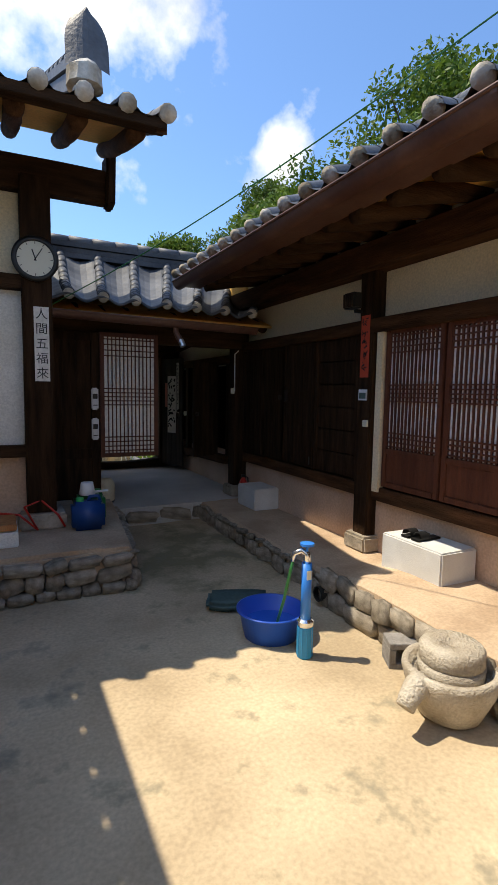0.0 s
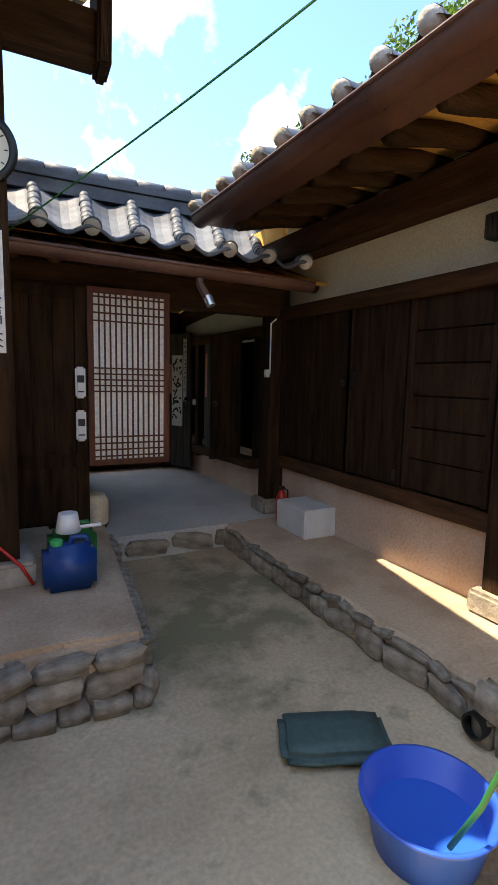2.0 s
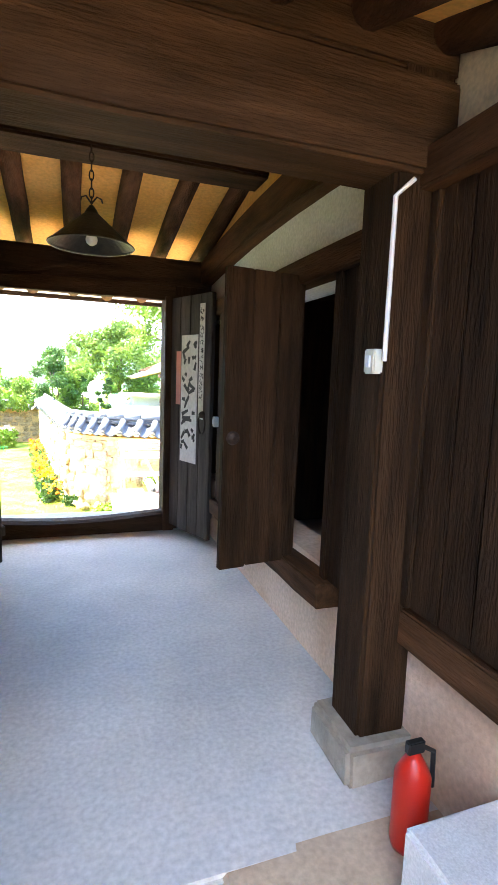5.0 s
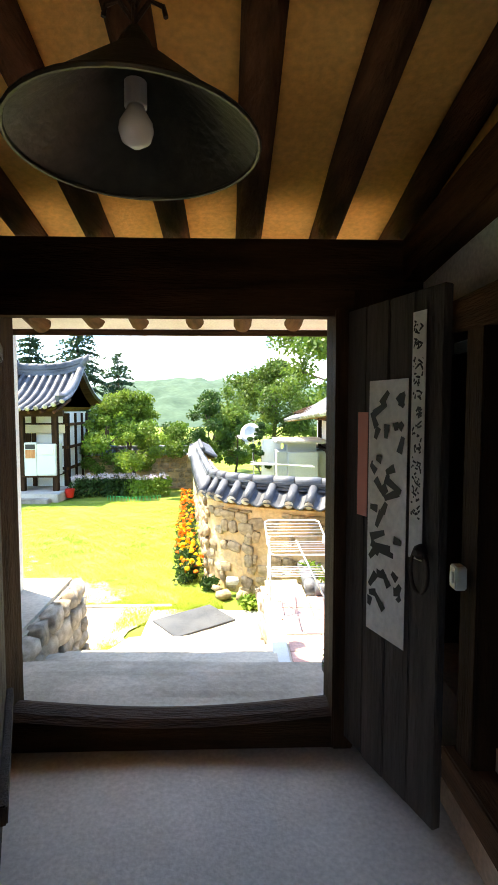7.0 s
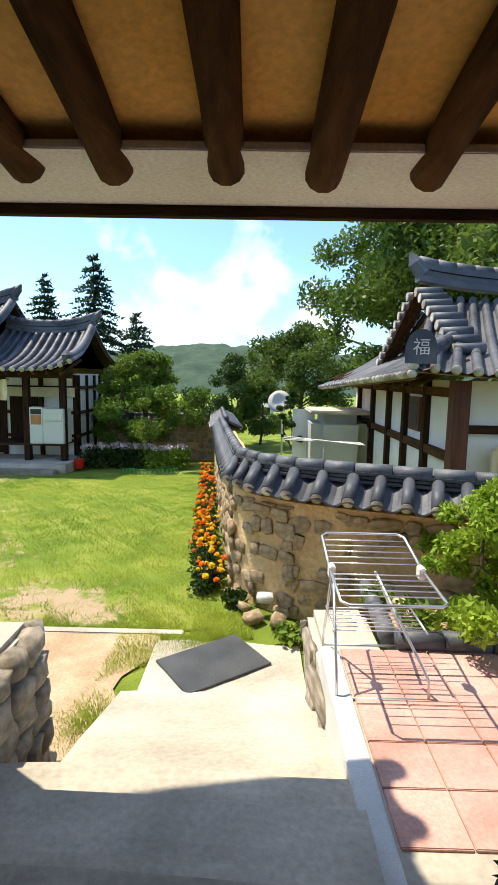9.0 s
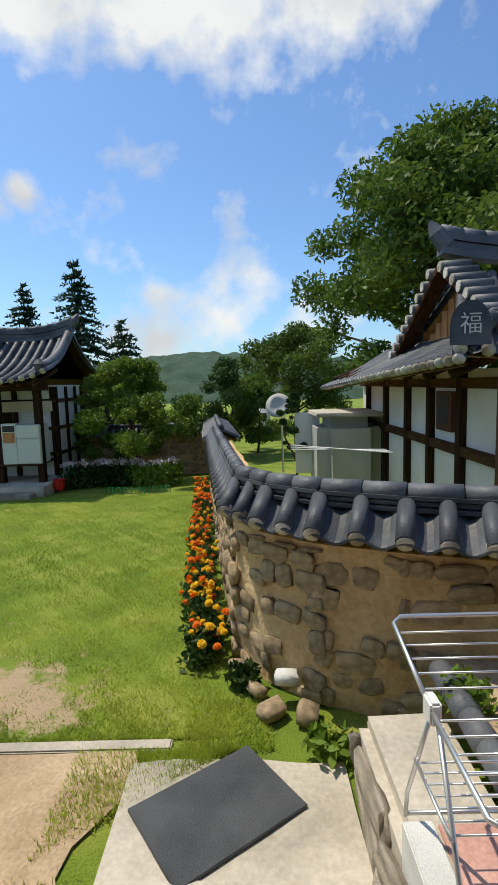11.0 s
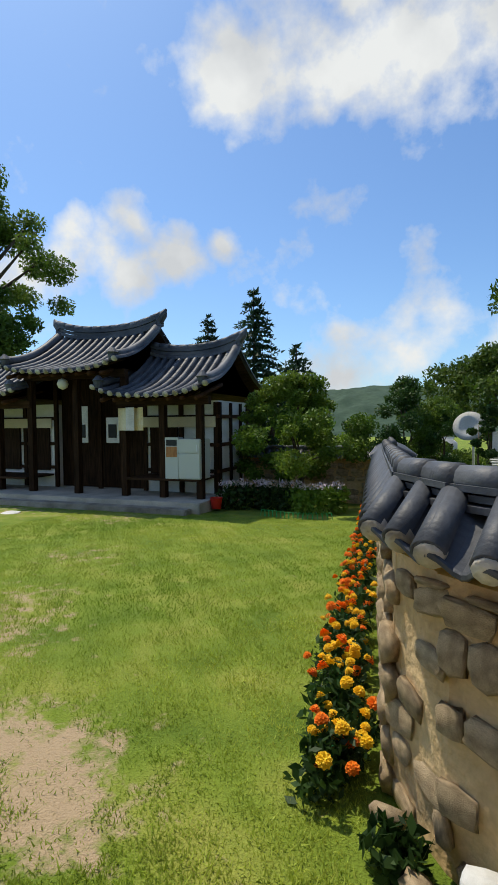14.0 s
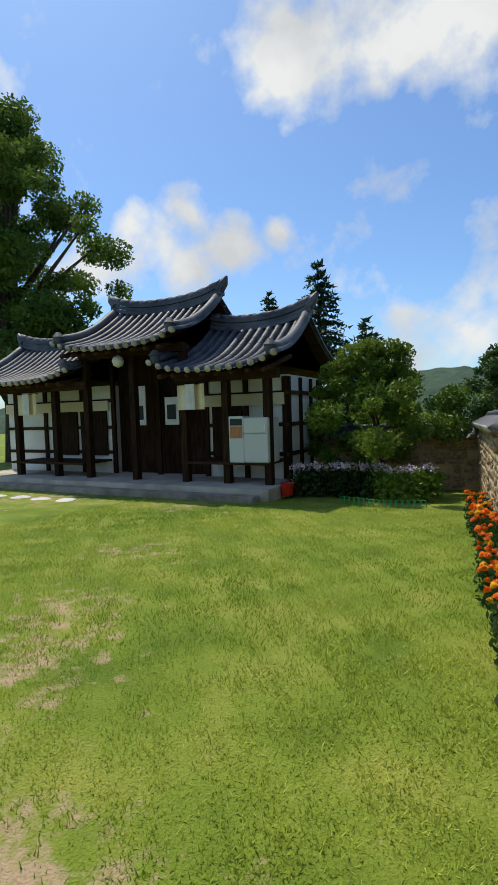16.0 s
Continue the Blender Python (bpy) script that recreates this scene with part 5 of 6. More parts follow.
# ---- boundary wall with tiled cap ----
FRONT = [(6.6, 12.6), (4.6, 13.25), (2.9, 13.85), (2.35, 14.10), (1.98, 14.40), (1.74, 14.80)]
SIDE = [(1.74, 14.80), (1.45, 17.5), (1.05, 21.5), (0.55, 27.4)]
bw = structure("wall_boundary", bmesh.new(), M_MUD, "ochre mud and field stone boundary wall", "wall")
def wall_run(parent, pts, z0f, z1f, thick, inner):
    """Solid wall run along plan points; inner is +1 or -1, the side on which the thickness lies."""
    bm = bmesh.new()
    rings = []
    for i, p in enumerate(pts):
        p = Vector((*p, 0))
        d = Vector((*pts[min(i + 1, len(pts) - 1)], 0)) - Vector((*pts[max(i - 1, 0)], 0))
        s = Vector((-d.y, d.x, 0)).normalized() * inner * thick
        rings.append([bm.verts.new(p + Vector((0, 0, z0f(p)))), bm.verts.new(p + s * 0.06 + Vector((0, 0, z1f(p)))), bm.verts.new(p + s + Vector((0, 0, z1f(p)))), bm.verts.new(p + s + Vector((0, 0, z0f(p))))])
    for a, b in zip(rings, rings[1:]):
        for k in range(4):
            bm.faces.new((a[k], b[k], b[(k + 1) % 4], a[(k + 1) % 4]))
    bm.faces.new(rings[0])
    bm.faces.new(rings[-1][::-1])
    bmesh.ops.recalc_face_normals(bm, faces=bm.faces)
    bmesh.ops.subdivide_edges(bm, edges=bm.edges[:], cuts=14, use_grid_fill=True)
    for v in bm.verts:
        v.co += Vector(noise.noise_vector(v.co * 2.2)) * 0.022 + Vector(noise.noise_vector(v.co * 7.0)) * 0.014
    part("wall_core", bm, M_MUD, parent)
def wtop(p):
    return 0.56 - 0.035 * max(0, p.y - 15) * 0.6
wall_run(bw, FRONT, lambda p: -0.95, wtop, 0.42, -1)
wall_run(bw, SIDE, lambda p: lawn_z(p.x, p.y) - 0.2, wtop, 0.42, -1)
for pts, fill in ((FRONT, 0.5), (SIDE, 0.85)):
    for a, b in zip(pts, pts[1:]):
        d = Vector(b) - Vector(a)
        nn = (-d.y, d.x)
        push = Vector(nn).normalized() * 0.004
        a, b = tuple(Vector(a) + push), tuple(Vector(b) + push)
        stones_on(bw, a, b, lawn_z(*a) + 0.0, wtop(Vector((*a, 0))) - 0.1, nn, 0.18, ROCKSY, gap=1.15, depth=0.03 if pts is FRONT else 0.06, fill=fill)
cap = thing("boundary_wall_roof", (2, 15, 0.6), "grey tiled cap of the boundary wall", "wall cap")
CAPL = []
def cap_run(pts, singly):
    for a, b in zip(pts, pts[1:]):
        A, B = Vector((*a, 0)), Vector((*b, 0))
        d = (B - A).normalized()
        n1 = Vector((-d.y, d.x, 0))
        def off(p, k, z):
            i = pts.index((p.x, p.y)) if (p.x, p.y) in pts else 0
            q0, q1 = Vector((*pts[max(i - 1, 0)], 0)), Vector((*pts[min(i + 1, len(pts) - 1)], 0))
            s = Vector((-(q1 - q0).y, (q1 - q0).x, 0)).normalized()
            return p + s * k + Vector((0, 0, wtop(p) + z))
        tiled_slope(cap, off(A, 0.16, 0.04), off(B, 0.16, 0.04), off(A, -0.17, 0.20), off(B, -0.17, 0.20), 0.02, 0.27, 0.06, singly=singly, course=0.34)
        tiled_slope(cap, off(B, -0.58, 0.04), off(A, -0.58, 0.04), off(B, -0.25, 0.20), off(A, -0.25, 0.20), 0.02, 0.27, 0.06, course=0.34)
        ridge(cap, off(A, -0.21, 0.18), off(B, -0.21, 0.18), 0.12, 0.15)
cap_run(FRONT + SIDE[1:3], True)
cap_run(SIDE[2:], False)
bk = structure("wall_back", bmesh.new(), M_MUD, "far stone boundary wall with tiled cap", "wall")
BACK = [(0.9, 27.5), (-4.2, 27.3)]
wall_run(bk, BACK, lambda p: -1.6, lambda p: 0.0, 0.4, -1)
stones_on(bk, BACK[0], BACK[1], -1.3, -0.1, (0, -1), 0.26, ROCKSY, gap=1.2, depth=0.06, fill=0.8)
capb = thing("boundary_wall_roof", (-2, 27.5, 0), "grey tiled cap of the far wall", "wall cap")
tiled_slope(capb, (-4.2, 27.15, 0.03), (0.9, 27.3, 0.03), (-4.2, 27.5, 0.22), (0.9, 27.65, 0.22), 0.02, 0.26, 0.065)
tiled_slope(capb, (0.9, 28.0, 0.03), (-4.2, 27.9, 0.03), (0.9, 27.65, 0.22), (-4.2, 27.5, 0.22), 0.02, 0.26, 0.065)
ridge(capb, (-4.2, 27.5, 0.2), (0.9, 27.65, 0.2), 0.12, 0.15)
for i, (x, y, s) in enumerate(((2.12, 14.14, 0.17), (2.0, 13.95, 0.2), (2.25, 13.9, 0.2), (1.9, 14.2, 0.15), (1.75, 14.55, 0.15))):
    ob = new("loose_stone", rock_mesh("loose_stone", M_GRAN if i == 0 else M_STONEY, 60 + i))
    ob.matrix_basis = pose(x, y, -0.68 + (0.16 if i == 0 else 0.03), 10 * i, 5, 40 * i) @ Matrix.Diagonal((s * 1.0, s * 0.7, s * 0.5, 1))
    tagged(ob, "rough loose field stone at the wall foot", "stone")

# ---- gatehouse across the lawn ----
gh = thing("gatehouse", (-6, 25, -0.95), "white walled timber gatehouse with tiled roofs", "house")
def ghp(name, a, b, m, label="", bev=0.005):
    return part(name, boxed(Vector(a) - gh.location, Vector(b) - gh.location, bev), m, gh, label)
ghp("plinth", (-14, 23.5, -1.3), (-3.5, 28, -0.88), M_STEP, "low stone plinth", 0.02)
ghp("plinth_step", (-14, 23.15, -1.3), (-3.7, 23.5, -1.0), M_STONE, "", 0.03)
ghp("wall", (-6.2, 25.3, -0.9), (-3.75, 27.6, 1.75), M_WHITE)
ghp("wall", (-9.4, 25.6, -0.9), (-6.2, 27.6, 2.6), M_WOOD)
ghp("wall", (-14, 25.3, -0.9), (-9.4, 27.6, 1.75), M_WHITE)
ghp("veranda_floor", (-6.0, 24.1, -0.42), (-3.8, 25.3, -0.36), M_WOODX)
ghp("veranda_floor", (-12.5, 24.1, -0.52), (-9.5, 25.3, -0.46), M_WOODX)
for x in (-3.8, -4.9, -6.1, -7.7, -9.35, -10.6, -12.2):
    h = 2.5 if -9.5 < x < -6.0 else 1.7
    ghp("post", (x - 0.09, 24.15, -0.88), (x + 0.09, 24.33, h), M_WOOD)
    ghp("wall_post", (x - 0.07, 25.24, -0.88), (x + 0.07, 25.32, h), M_WOOD)
for z in (-0.3, 0.45, 1.25):
    ghp("wall_rail", (-14, 25.25, z), (-9.4, 25.31, z + 0.1), M_WOODX)
    ghp("wall_rail", (-6.2, 25.25, z), (-3.75, 25.31, z + 0.1), M_WOODX)
    ghp("end_rail", (-3.77, 25.2, z), (-3.70, 27.6, z + 0.1), M_WOODY)
for y in (25.3, 26.1, 26.9, 27.5):
    ghp("end_post", (-3.78, y, -0.9), (-3.69, y + 0.13, 1.7), M_WOOD)
for x0, x1 in ((-5.9, -5.0), (-11.8, -10.8), (-10.4, -9.6)):
    ghp("door", (x0, 25.22, -0.35), (x1, 25.28, 1.05), M_WOOD)
ghp("eave_beam", (-6.3, 24.1, 1.6), (-3.5, 24.3, 1.82), M_WOODX)
ghp("eave_beam", (-9.5, 24.1, 2.4), (-6.0, 24.3, 2.62), M_WOODX)
ghp("eave_beam", (-14, 24.1, 1.6), (-9.3, 24.3, 1.82), M_WOODX)
ghp("cream_band", (-6.2, 25.2, 1.0), (-3.8, 25.24, 1.3), M_CREAM)
ghp("cream_band", (-14, 25.2, 1.0), (-9.5, 25.24, 1.3), M_CREAM)
for x, m in ((-8.3, M_SHEET), (-7.2, M_INK)):
    ghp("poster", (x, 24.9, 0.55), (x + 0.45, 24.92, 1.65 if m is M_SHEET else 1.3), M_SHEET)
    ghp("poster_picture", (x + 0.08, 24.885, 0.7), (x + 0.37, 24.895, 1.1), M_INK)
def hip_roof(x0, x1, ze, zr, y0=23.5, yr=26.0, y1=28.5, lift=0.25, hz=0.0):
    tiled_slope(gh, (x0, y0, ze), (x1, y0, ze), (x0 + 0.1, yr, zr), (x1 - 0.1, yr, zr), 0.22, 0.27, 0.085, lift, course=0.3, under_m=M_WOODX)
    tiled_slope(gh, (x1, y1, ze), (x0, y1, ze), (x1 - 0.1, yr, zr), (x0 + 0.1, yr, zr), 0.22, 0.27, 0.085, lift, course=0.3, under_m=M_WOODX, mortar=False)
    ridge(gh, (x0, yr, zr - 0.05), (x1, yr, zr - 0.05), 0.34, 0.24, 0.30, True)
    for x in (x0 + 0.12, x1 - 0.12):
        pts = [Vector((x, y0 + 0.15 + (yr - y0 - 0.15) * k / 7, ze + (zr - ze) * k / 7 - 0.22 * math.sin(math.pi * k / 7) + lift * (1 - k / 14))) for k in range(8)]
        part("descent_ridge", tubed([p - gh.location + Vector((0, 0, 0.14)) for p in pts], 0.12, 10), M_TILE, gh, smooth=True)
        part("ridge_lantern_tile", jitter(lathe([(0.10, -0.15), (0.13, 0.02), (0.16, 0.05), (0.05, 0.18)], 10, pts[0] - gh.location + Vector((0, -0.05, 0.15))), 0.01, 9), M_TILE, gh)
    for k in range(int((x1 - x0) / 0.4)):
        xx = x0 + 0.2 + k * 0.4
        beam("rafter", Vector((xx, 25.2, ze + 0.35)) - gh.location, Vector((xx, y0 + 0.1, ze - 0.08)) - gh.location, 0.06, 0, M_WOODY, gh, 0, True)
    for x in (x1 - 0.35, x0 + 0.35):
        bm = bmesh.new()
        f = [bm.verts.new(Vector(p) - gh.location) for p in ((x, y0 + 0.4, ze + 0.1), (x, yr, zr - 0.08), (x, y1 - 0.4, ze + 0.1))]
        bm.faces.new(f)
        bmesh.ops.solidify(bm, geom=bm.faces[:], thickness=0.05)
        part("gable", bm, M_WOOD, gh)
hip_roof(-6.6, -3.3, 1.82, 3.08, yr=26.0)
hip_roof(-9.8, -5.9, 2.55, 3.85, yr=26.0)
hip_roof(-14.0, -9.4, 1.82, 3.08, yr=26.0)
fr = thing("refrigerator", (-4.05, 24.4, -0.36), "old white refrigerator on the veranda", "refrigerator")
part("body", boxed((-0.32, -0.3, 0), (0.32, 0.3, 1.06), 0.02), M_FRIDGE, fr)
part("upper_door", boxed((-0.31, -0.34, 0.70), (0.31, -0.30, 1.05), 0.012), M_FRIDGE, fr)
part("lower_door", boxed((-0.31, -0.34, 0.02), (0.31, -0.30, 0.68), 0.012), M_FRIDGE, fr)
part("handle", boxed((0.22, -0.36, 0.74), (0.25, -0.33, 0.92), 0.005), M_STEEL, fr)
vm = thing("notice_board", (-4.58, 24.25, -0.36), "white notice cabinet with a picture panel", "cabinet")
part("body", boxed((-0.2, -0.15, 0), (0.2, 0.15, 1.10), 0.01), M_FRIDGE, vm)
part("picture_panel", boxed((-0.16, -0.16, 0.58), (0.16, -0.148, 0.86), 0.004), M_GABLE, vm)
# Flat black plate carries the shade of a recess that is not modelled.
part("dark_recess", boxed((-0.16, -0.156, 0.88), (0.16, -0.146, 1.04), 0.004), M_BLACK, vm)
for x in (-5.75, -11.5):
    t = thing("hanging_cloth", (x, 24.0, 1.55), "yellow and white hanging cloth lantern", "cloth")
    part("cloth", sheet(lambda u, v: Vector((-0.4 + 0.8 * u, 0.05 * math.sin(u * 12), -0.62 * v)), 20, 6), M_CLOTH, t)
    part("white_band", sheet(lambda u, v: Vector((-0.12 + 0.26 * u, -0.06, -0.62 * v)), 8, 4), M_SHEET, t)
    part("rod", tubed([(-0.45, 0, 0), (0.45, 0, 0)], 0.015, 8), M_WOODX, t)
t = thing("globe_lamp", (-7.9, 23.9, 2.25), "round white globe lamp under the eave", "lamp")
part("globe", lathe([(0.02, -0.16), (0.12, -0.11), (0.16, 0), (0.12, 0.11), (0.02, 0.16)], 20), M_DIAL, t, smooth=True)
part("stem", tubed([(0, 0, 0.15), (0, 0, 0.3)], 0.015, 8), M_BLACK, t)
t = thing("red_bucket", (-3.35, 24.2, -1.1), "small red bucket beside the veranda", "bucket")
part("pail", lathe([(0.12, 0), (0.16, 0.28), (0.17, 0.28), (0.15, 0.27), (0.11, 0.02)], 18), M_FIRE, t)

# ---- neighbouring house beyond the wall ----
nh = thing("neighbour_house", (6, 19, 0), "neighbouring tiled house with orange gable boards", "house")
def nhp(name, a, b, m, label="", bev=0.004):
    return part(name, boxed(Vector(a) - nh.location, Vector(b) - nh.location, bev), m, nh, label)
nhp("wall", (4.9, 16.4, -1), (9.5, 24.0, 1.75), M_WHITE)
for y in (16.4, 17.7, 18.9, 20.1, 21.6, 23.2):
    nhp("post", (4.80, y - 0.08, -1), (4.93, y + 0.08, 1.75), M_WOOD)
for z in (0.55, 1.5):
    nhp("rail", (4.81, 16.4, z), (4.92, 24, z + 0.14), M_WOODY)
nhp("window", (4.83, 18.0, 0.85), (4.92, 18.6, 1.45), M_RED, "dark red wooden window")
nhp("window_pane", (4.825, 18.1, 0.95), (4.835, 18.5, 1.38), M_BLACK)
nhp("corner_post", (4.75, 16.25, -1), (4.98, 16.48, 1.75), M_RED)
for x in (5.9, 7.2):
    nhp("post", (x, 16.3, -1), (x + 0.16, 16.42, 1.75), M_WOOD)
nhp("front_rail", (4.9, 16.32, 1.0), (9.5, 16.41, 1.12), M_WOODX)
nhp("quilt", (5.3, 16.1, 0.2), (7.0, 16.28, 0.85), M_CREAM, "pale quilt hung over a rail", 0.06)
tiled_slope(nh, (3.9, 24.5, 1.45), (3.95, 15.6, 1.80), (5.3, 23.0, 2.3), (5.3, 17.3, 2.3), 0.06, 0.24, 0.062, course=0.26)
tiled_slope(nh, (3.95, 15.6, 1.80), (10.5, 15.6, 1.80), (5.2, 18.6, 3.15), (10.5, 18.6, 3.15), 0.12, 0.27, 0.07, 0.1, course=0.28)
tiled_slope(nh, (10.5, 21.5, 2.2), (5.2, 21.5, 2.2), (10.5, 18.6, 3.15), (5.2, 18.6, 3.15), 0.05, 0.3, 0.07, mortar=False)
bm = bmesh.new()
bm.faces.new([bm.verts.new(Vector(p) - nh.location) for p in ((5.25, 16.9, 2.15), (5.25, 18.6, 3.15), (5.25, 20.6, 2.15))])
bmesh.ops.solidify(bm, geom=bm.faces[:], thickness=0.06)
part("gable", bm, M_GABLE, nh, "orange vertical gable boards")
for k in range(12):
    y = 17.1 + k * 0.28
    h = 2.1 + (1.0 * (1 - abs(y - 18.6) / 1.8)) - 0.1
    nhp("gable_board", (5.16, y, 2.0), (5.20, y + 0.25, max(2.05, h)), M_GABLE)
for (y0, z0) in ((16.5, 2.05), (21.0, 2.0)):
    part("bargeboard", slab([Vector(p) - nh.location for p in ((4.82, y0, z0), (5.08, y0, z0), (5.08, 18.6, 3.28), (4.82, 18.6, 3.28))], 0.10), M_WOODY, nh)
    for k in range(9):
        p = Vector((4.92, y0, z0 + 0.14)).lerp(Vector((4.92, 18.6, 3.42)), k / 9)
        part("verge_tile", tubed([p - nh.location + Vector((-0.15, 0, 0)), p - nh.location + Vector((0.3, 0, 0.02))], 0.085, 10), M_TILE, nh, smooth=True)
        part("verge_plug", tubed([p - nh.location + Vector((-0.165, 0, 0)), p - nh.location + Vector((-0.14, 0, 0))], 0.08, 10), M_MORT, nh)
ridge(nh, (4.85, 18.6, 3.28), (10.5, 18.6, 3.28), 0.34, 0.24, 0.22, True)
ridge(nh, (4.05, 15.75, 1.82), (5.2, 17.3, 2.25), 0.24, 0.2, 0.05)
part("emblem_tile", sheet(lambda u, v: Vector((4.02, 15.55, 1.95)) - nh.location + Vector(((v - 0.5) * 0.40 * math.sqrt(max(0.02, 1 - max(0, u - 0.4) ** 2 * 2.6)), -0.02, u * 0.42)), 10, 8), M_TILE, nh, "dark round topped emblem tile")
em = new("emblem", text_mesh("福", 0.22, "emblem"))
em.data.materials.clear()
em.data.materials.append(M_SHEET)
em.parent = nh
em.matrix_basis = Matrix.Translation(Vector((4.02, 15.52, 2.14)) - nh.location) @ pose(0, 0, 0, 90, 0, 0)
for k in range(10):
    beam("rafter", Vector((4.9, 16.2 + k * 0.85, 2.0)) - nh.location, Vector((4.1, 16.2 + k * 0.85, 1.68)) - nh.location, 0.055, 0, M_WOODX, nh, 0, True)
sh = thing("garden_shed", (3.6, 22, -1), "grey rendered curved shed wall", "shed")
part("wall", boxed((-0.2, -0.3, 0), (1.25, 1.5, 1.9), 0.3), M_GREYWALL, sh)
part("coping", jitter(boxed((-0.28, -0.38, 1.86), (1.25, 1.5, 1.95), 0.03), 0.015, 4), M_STEP, sh)
part("white_panel", boxed((-0.6, 1.0, 0.4), (0.0, 1.06, 1.9), 0.01), M_WHITE, sh)
t = thing("satellite_dish", (2.75, 25.5, 0.4), "pale grey satellite dish on a pole", "satellite dish")
dish = lathe([(0.01, 0.0), (0.2, 0.03), (0.36, 0.10), (0.37, 0.11), (0.2, 0.045), (0.01, 0.015)], 30)
part("reflector", dish, M_GREYWALL, t, smooth=True).matrix_basis = pose(0, 0, 0.55, 68, 0, -15)
part("pole", tubed([(0.1, 0, -1.4), (0.08, 0.05, 0.5)], 0.03, 8), M_STEEL, t)
part("feed_arm", tubed([(0, -0.05, 0.35), (0.1, -0.45, 0.45)], 0.012, 8), M_STEEL, t)
t = thing("parked_van", (2.2, 40, -1.45), "white van parked beyond the wall", "van")
part("body", boxed((-0.8, -2, 0.35), (0.8, 2, 1.7), 0.18), M_WHITEP, t, smooth=True)
part("rear_window", boxed((-0.6, -2.02, 1.05), (0.6, -1.98, 1.5), 0.03), M_BLACK, t)
part("roof_bar", boxed((-0.7, -1.2, 1.7), (0.7, -1.1, 1.78), 0.02), M_STEEL, t)
t = thing("wall_poles", (3.0, 16.5, 0.66), "pale bamboo poles lying behind the wall", "poles")
for k in range(3):
    part("pole", tubed([(-0.5, 1.5 + 0.1 * k, 0.02 * k), (0.7, 0.8 - 0.15 * k, 0.06)], 0.009, 8), M_SHEET, t)

# ---- plants ----
def leaf_cloud(centres, n, size, seed, squash=0.75, shell=0.55):
    """Many small leaf blades in clumps, joined into one crown."""
    r = np.random.default_rng(seed)
    cs = np.array([c[:3] for c in centres], float)
    rad = np.array([c[3] for c in centres], float)
    pick = r.choice(len(cs), n, p=rad ** 2 / (rad ** 2).sum())
    d = r.normal(size=(n, 3))
    d /= np.linalg.norm(d, axis=1)[:, None]
    q = d * (rad[pick] * (shell + (1 - shell) * r.random(n) ** 0.6))[:, None]
    q[:, 2] *= squash
    base = cs[pick] + q
    a = r.normal(size=(n, 3)) + d * 0.4
    a /= np.linalg.norm(a, axis=1)[:, None]
    b = np.cross(a, r.normal(size=(n, 3)))
    b /= np.linalg.norm(b, axis=1)[:, None]
    s = size * (0.6 + 0.8 * r.random(n))[:, None]
    v = np.stack([base - a * s, base + b * s * 0.45, base + a * s, base - b * s * 0.45], 1).reshape(-1, 3)
    f = np.arange(4 * n).reshape(-1, 4)
    me = bpy.data.meshes.new("crown")
    me.from_pydata(v.tolist(), [], f.tolist())
    return me


def tree(x, y, z, h, spread, seed, leaf=0.16, n=9000, m=M_LEAF, label="tall broad-leaved tree in full leaf", name="tree", low=0.3, clumps=26, trunk=None):
    clumps = int(clumps * 2.4)
    r = random.Random(seed)
    t = thing(name, (x, y, z), label, "tree")
    tr = trunk or h * 0.022
    bm = bmesh.new()
    tube(bm, [(0, 0, 0), (0.1, 0, h * 0.2), (r.uniform(-.3, .3), r.uniform(-.3, .3), h * 0.5), (r.uniform(-.5, .5), r.uniform(-.5, .5), h * 0.85)], [tr * 1.3, tr, tr * 0.7, tr * 0.15], 10)
    cen = []
    for i in range(clumps):
        q = r.uniform(0, 6.283)
        k = low + (1 - low) * (i + r.random()) / clumps
        rr_ = spread * math.sin(math.pi * min(0.97, 0.22 + 0.75 * (k - low) / (1 - low))) * r.uniform(0.3, 1.12)
        c = Vector((rr_ * math.cos(q), rr_ * math.sin(q), h * k * 0.94))
        cen.append((*c, spread * r.uniform(0.12, 0.27)))
        if i % 4 == 0:
            s = Vector((0, 0, h * max(0.15, k * 0.6)))
            tube(bm, [s, s.lerp(c, 0.5) + Vector((0, 0, 0.1)), c], [tr * 0.45, tr * 0.28, tr * 0.08], 6)
    part("trunk", bm, M_BARK, t, smooth=True)
    me = leaf_cloud(cen, int(n * 3.6), leaf * 0.47, seed, 0.75, 0.08)
    me.materials.append(m)
    ob = new("crown", me)
    ob.parent = t
    return t


tree(8.9, 28.5, -1.5, 12.0, 5.0, 11, 0.24, 17000, clumps=44)
tree(16.2, 30, -1.5, 17, 6, 12, 0.26, 14000, clumps=44)
tree(17, 17, 0, 16, 6.5, 13, 0.26, 12000, clumps=36)
tree(22, 25, 0, 17, 7, 18, 0.3, 9000)
tree(13, 22, 0, 11.5, 5, 14, 0.26, 9000)
tree(5, 45, -2, 7.5, 4.5, 15, 0.26, 6000)
tree(-23.0, 33, -1.5, 20, 5.2, 16, 0.26, 15000, clumps=40)
tree(-22.5, 32, -1.5, 13, 5, 26, 0.28, 9000)
tree(-13.5, 36, -1.5, 6.6, 3, 17, 0.22, 5000)
tree(-18, 38, -1.5, 7.5, 4, 19, 0.25, 5000)
tree(-1.7, 26.3, -1.25, 3.9, 1.9, 21, 0.11, 8500, M_LEAF2, "broad green magnolia shrub before the wall", "shrub", 0.22, 22, 0.06)
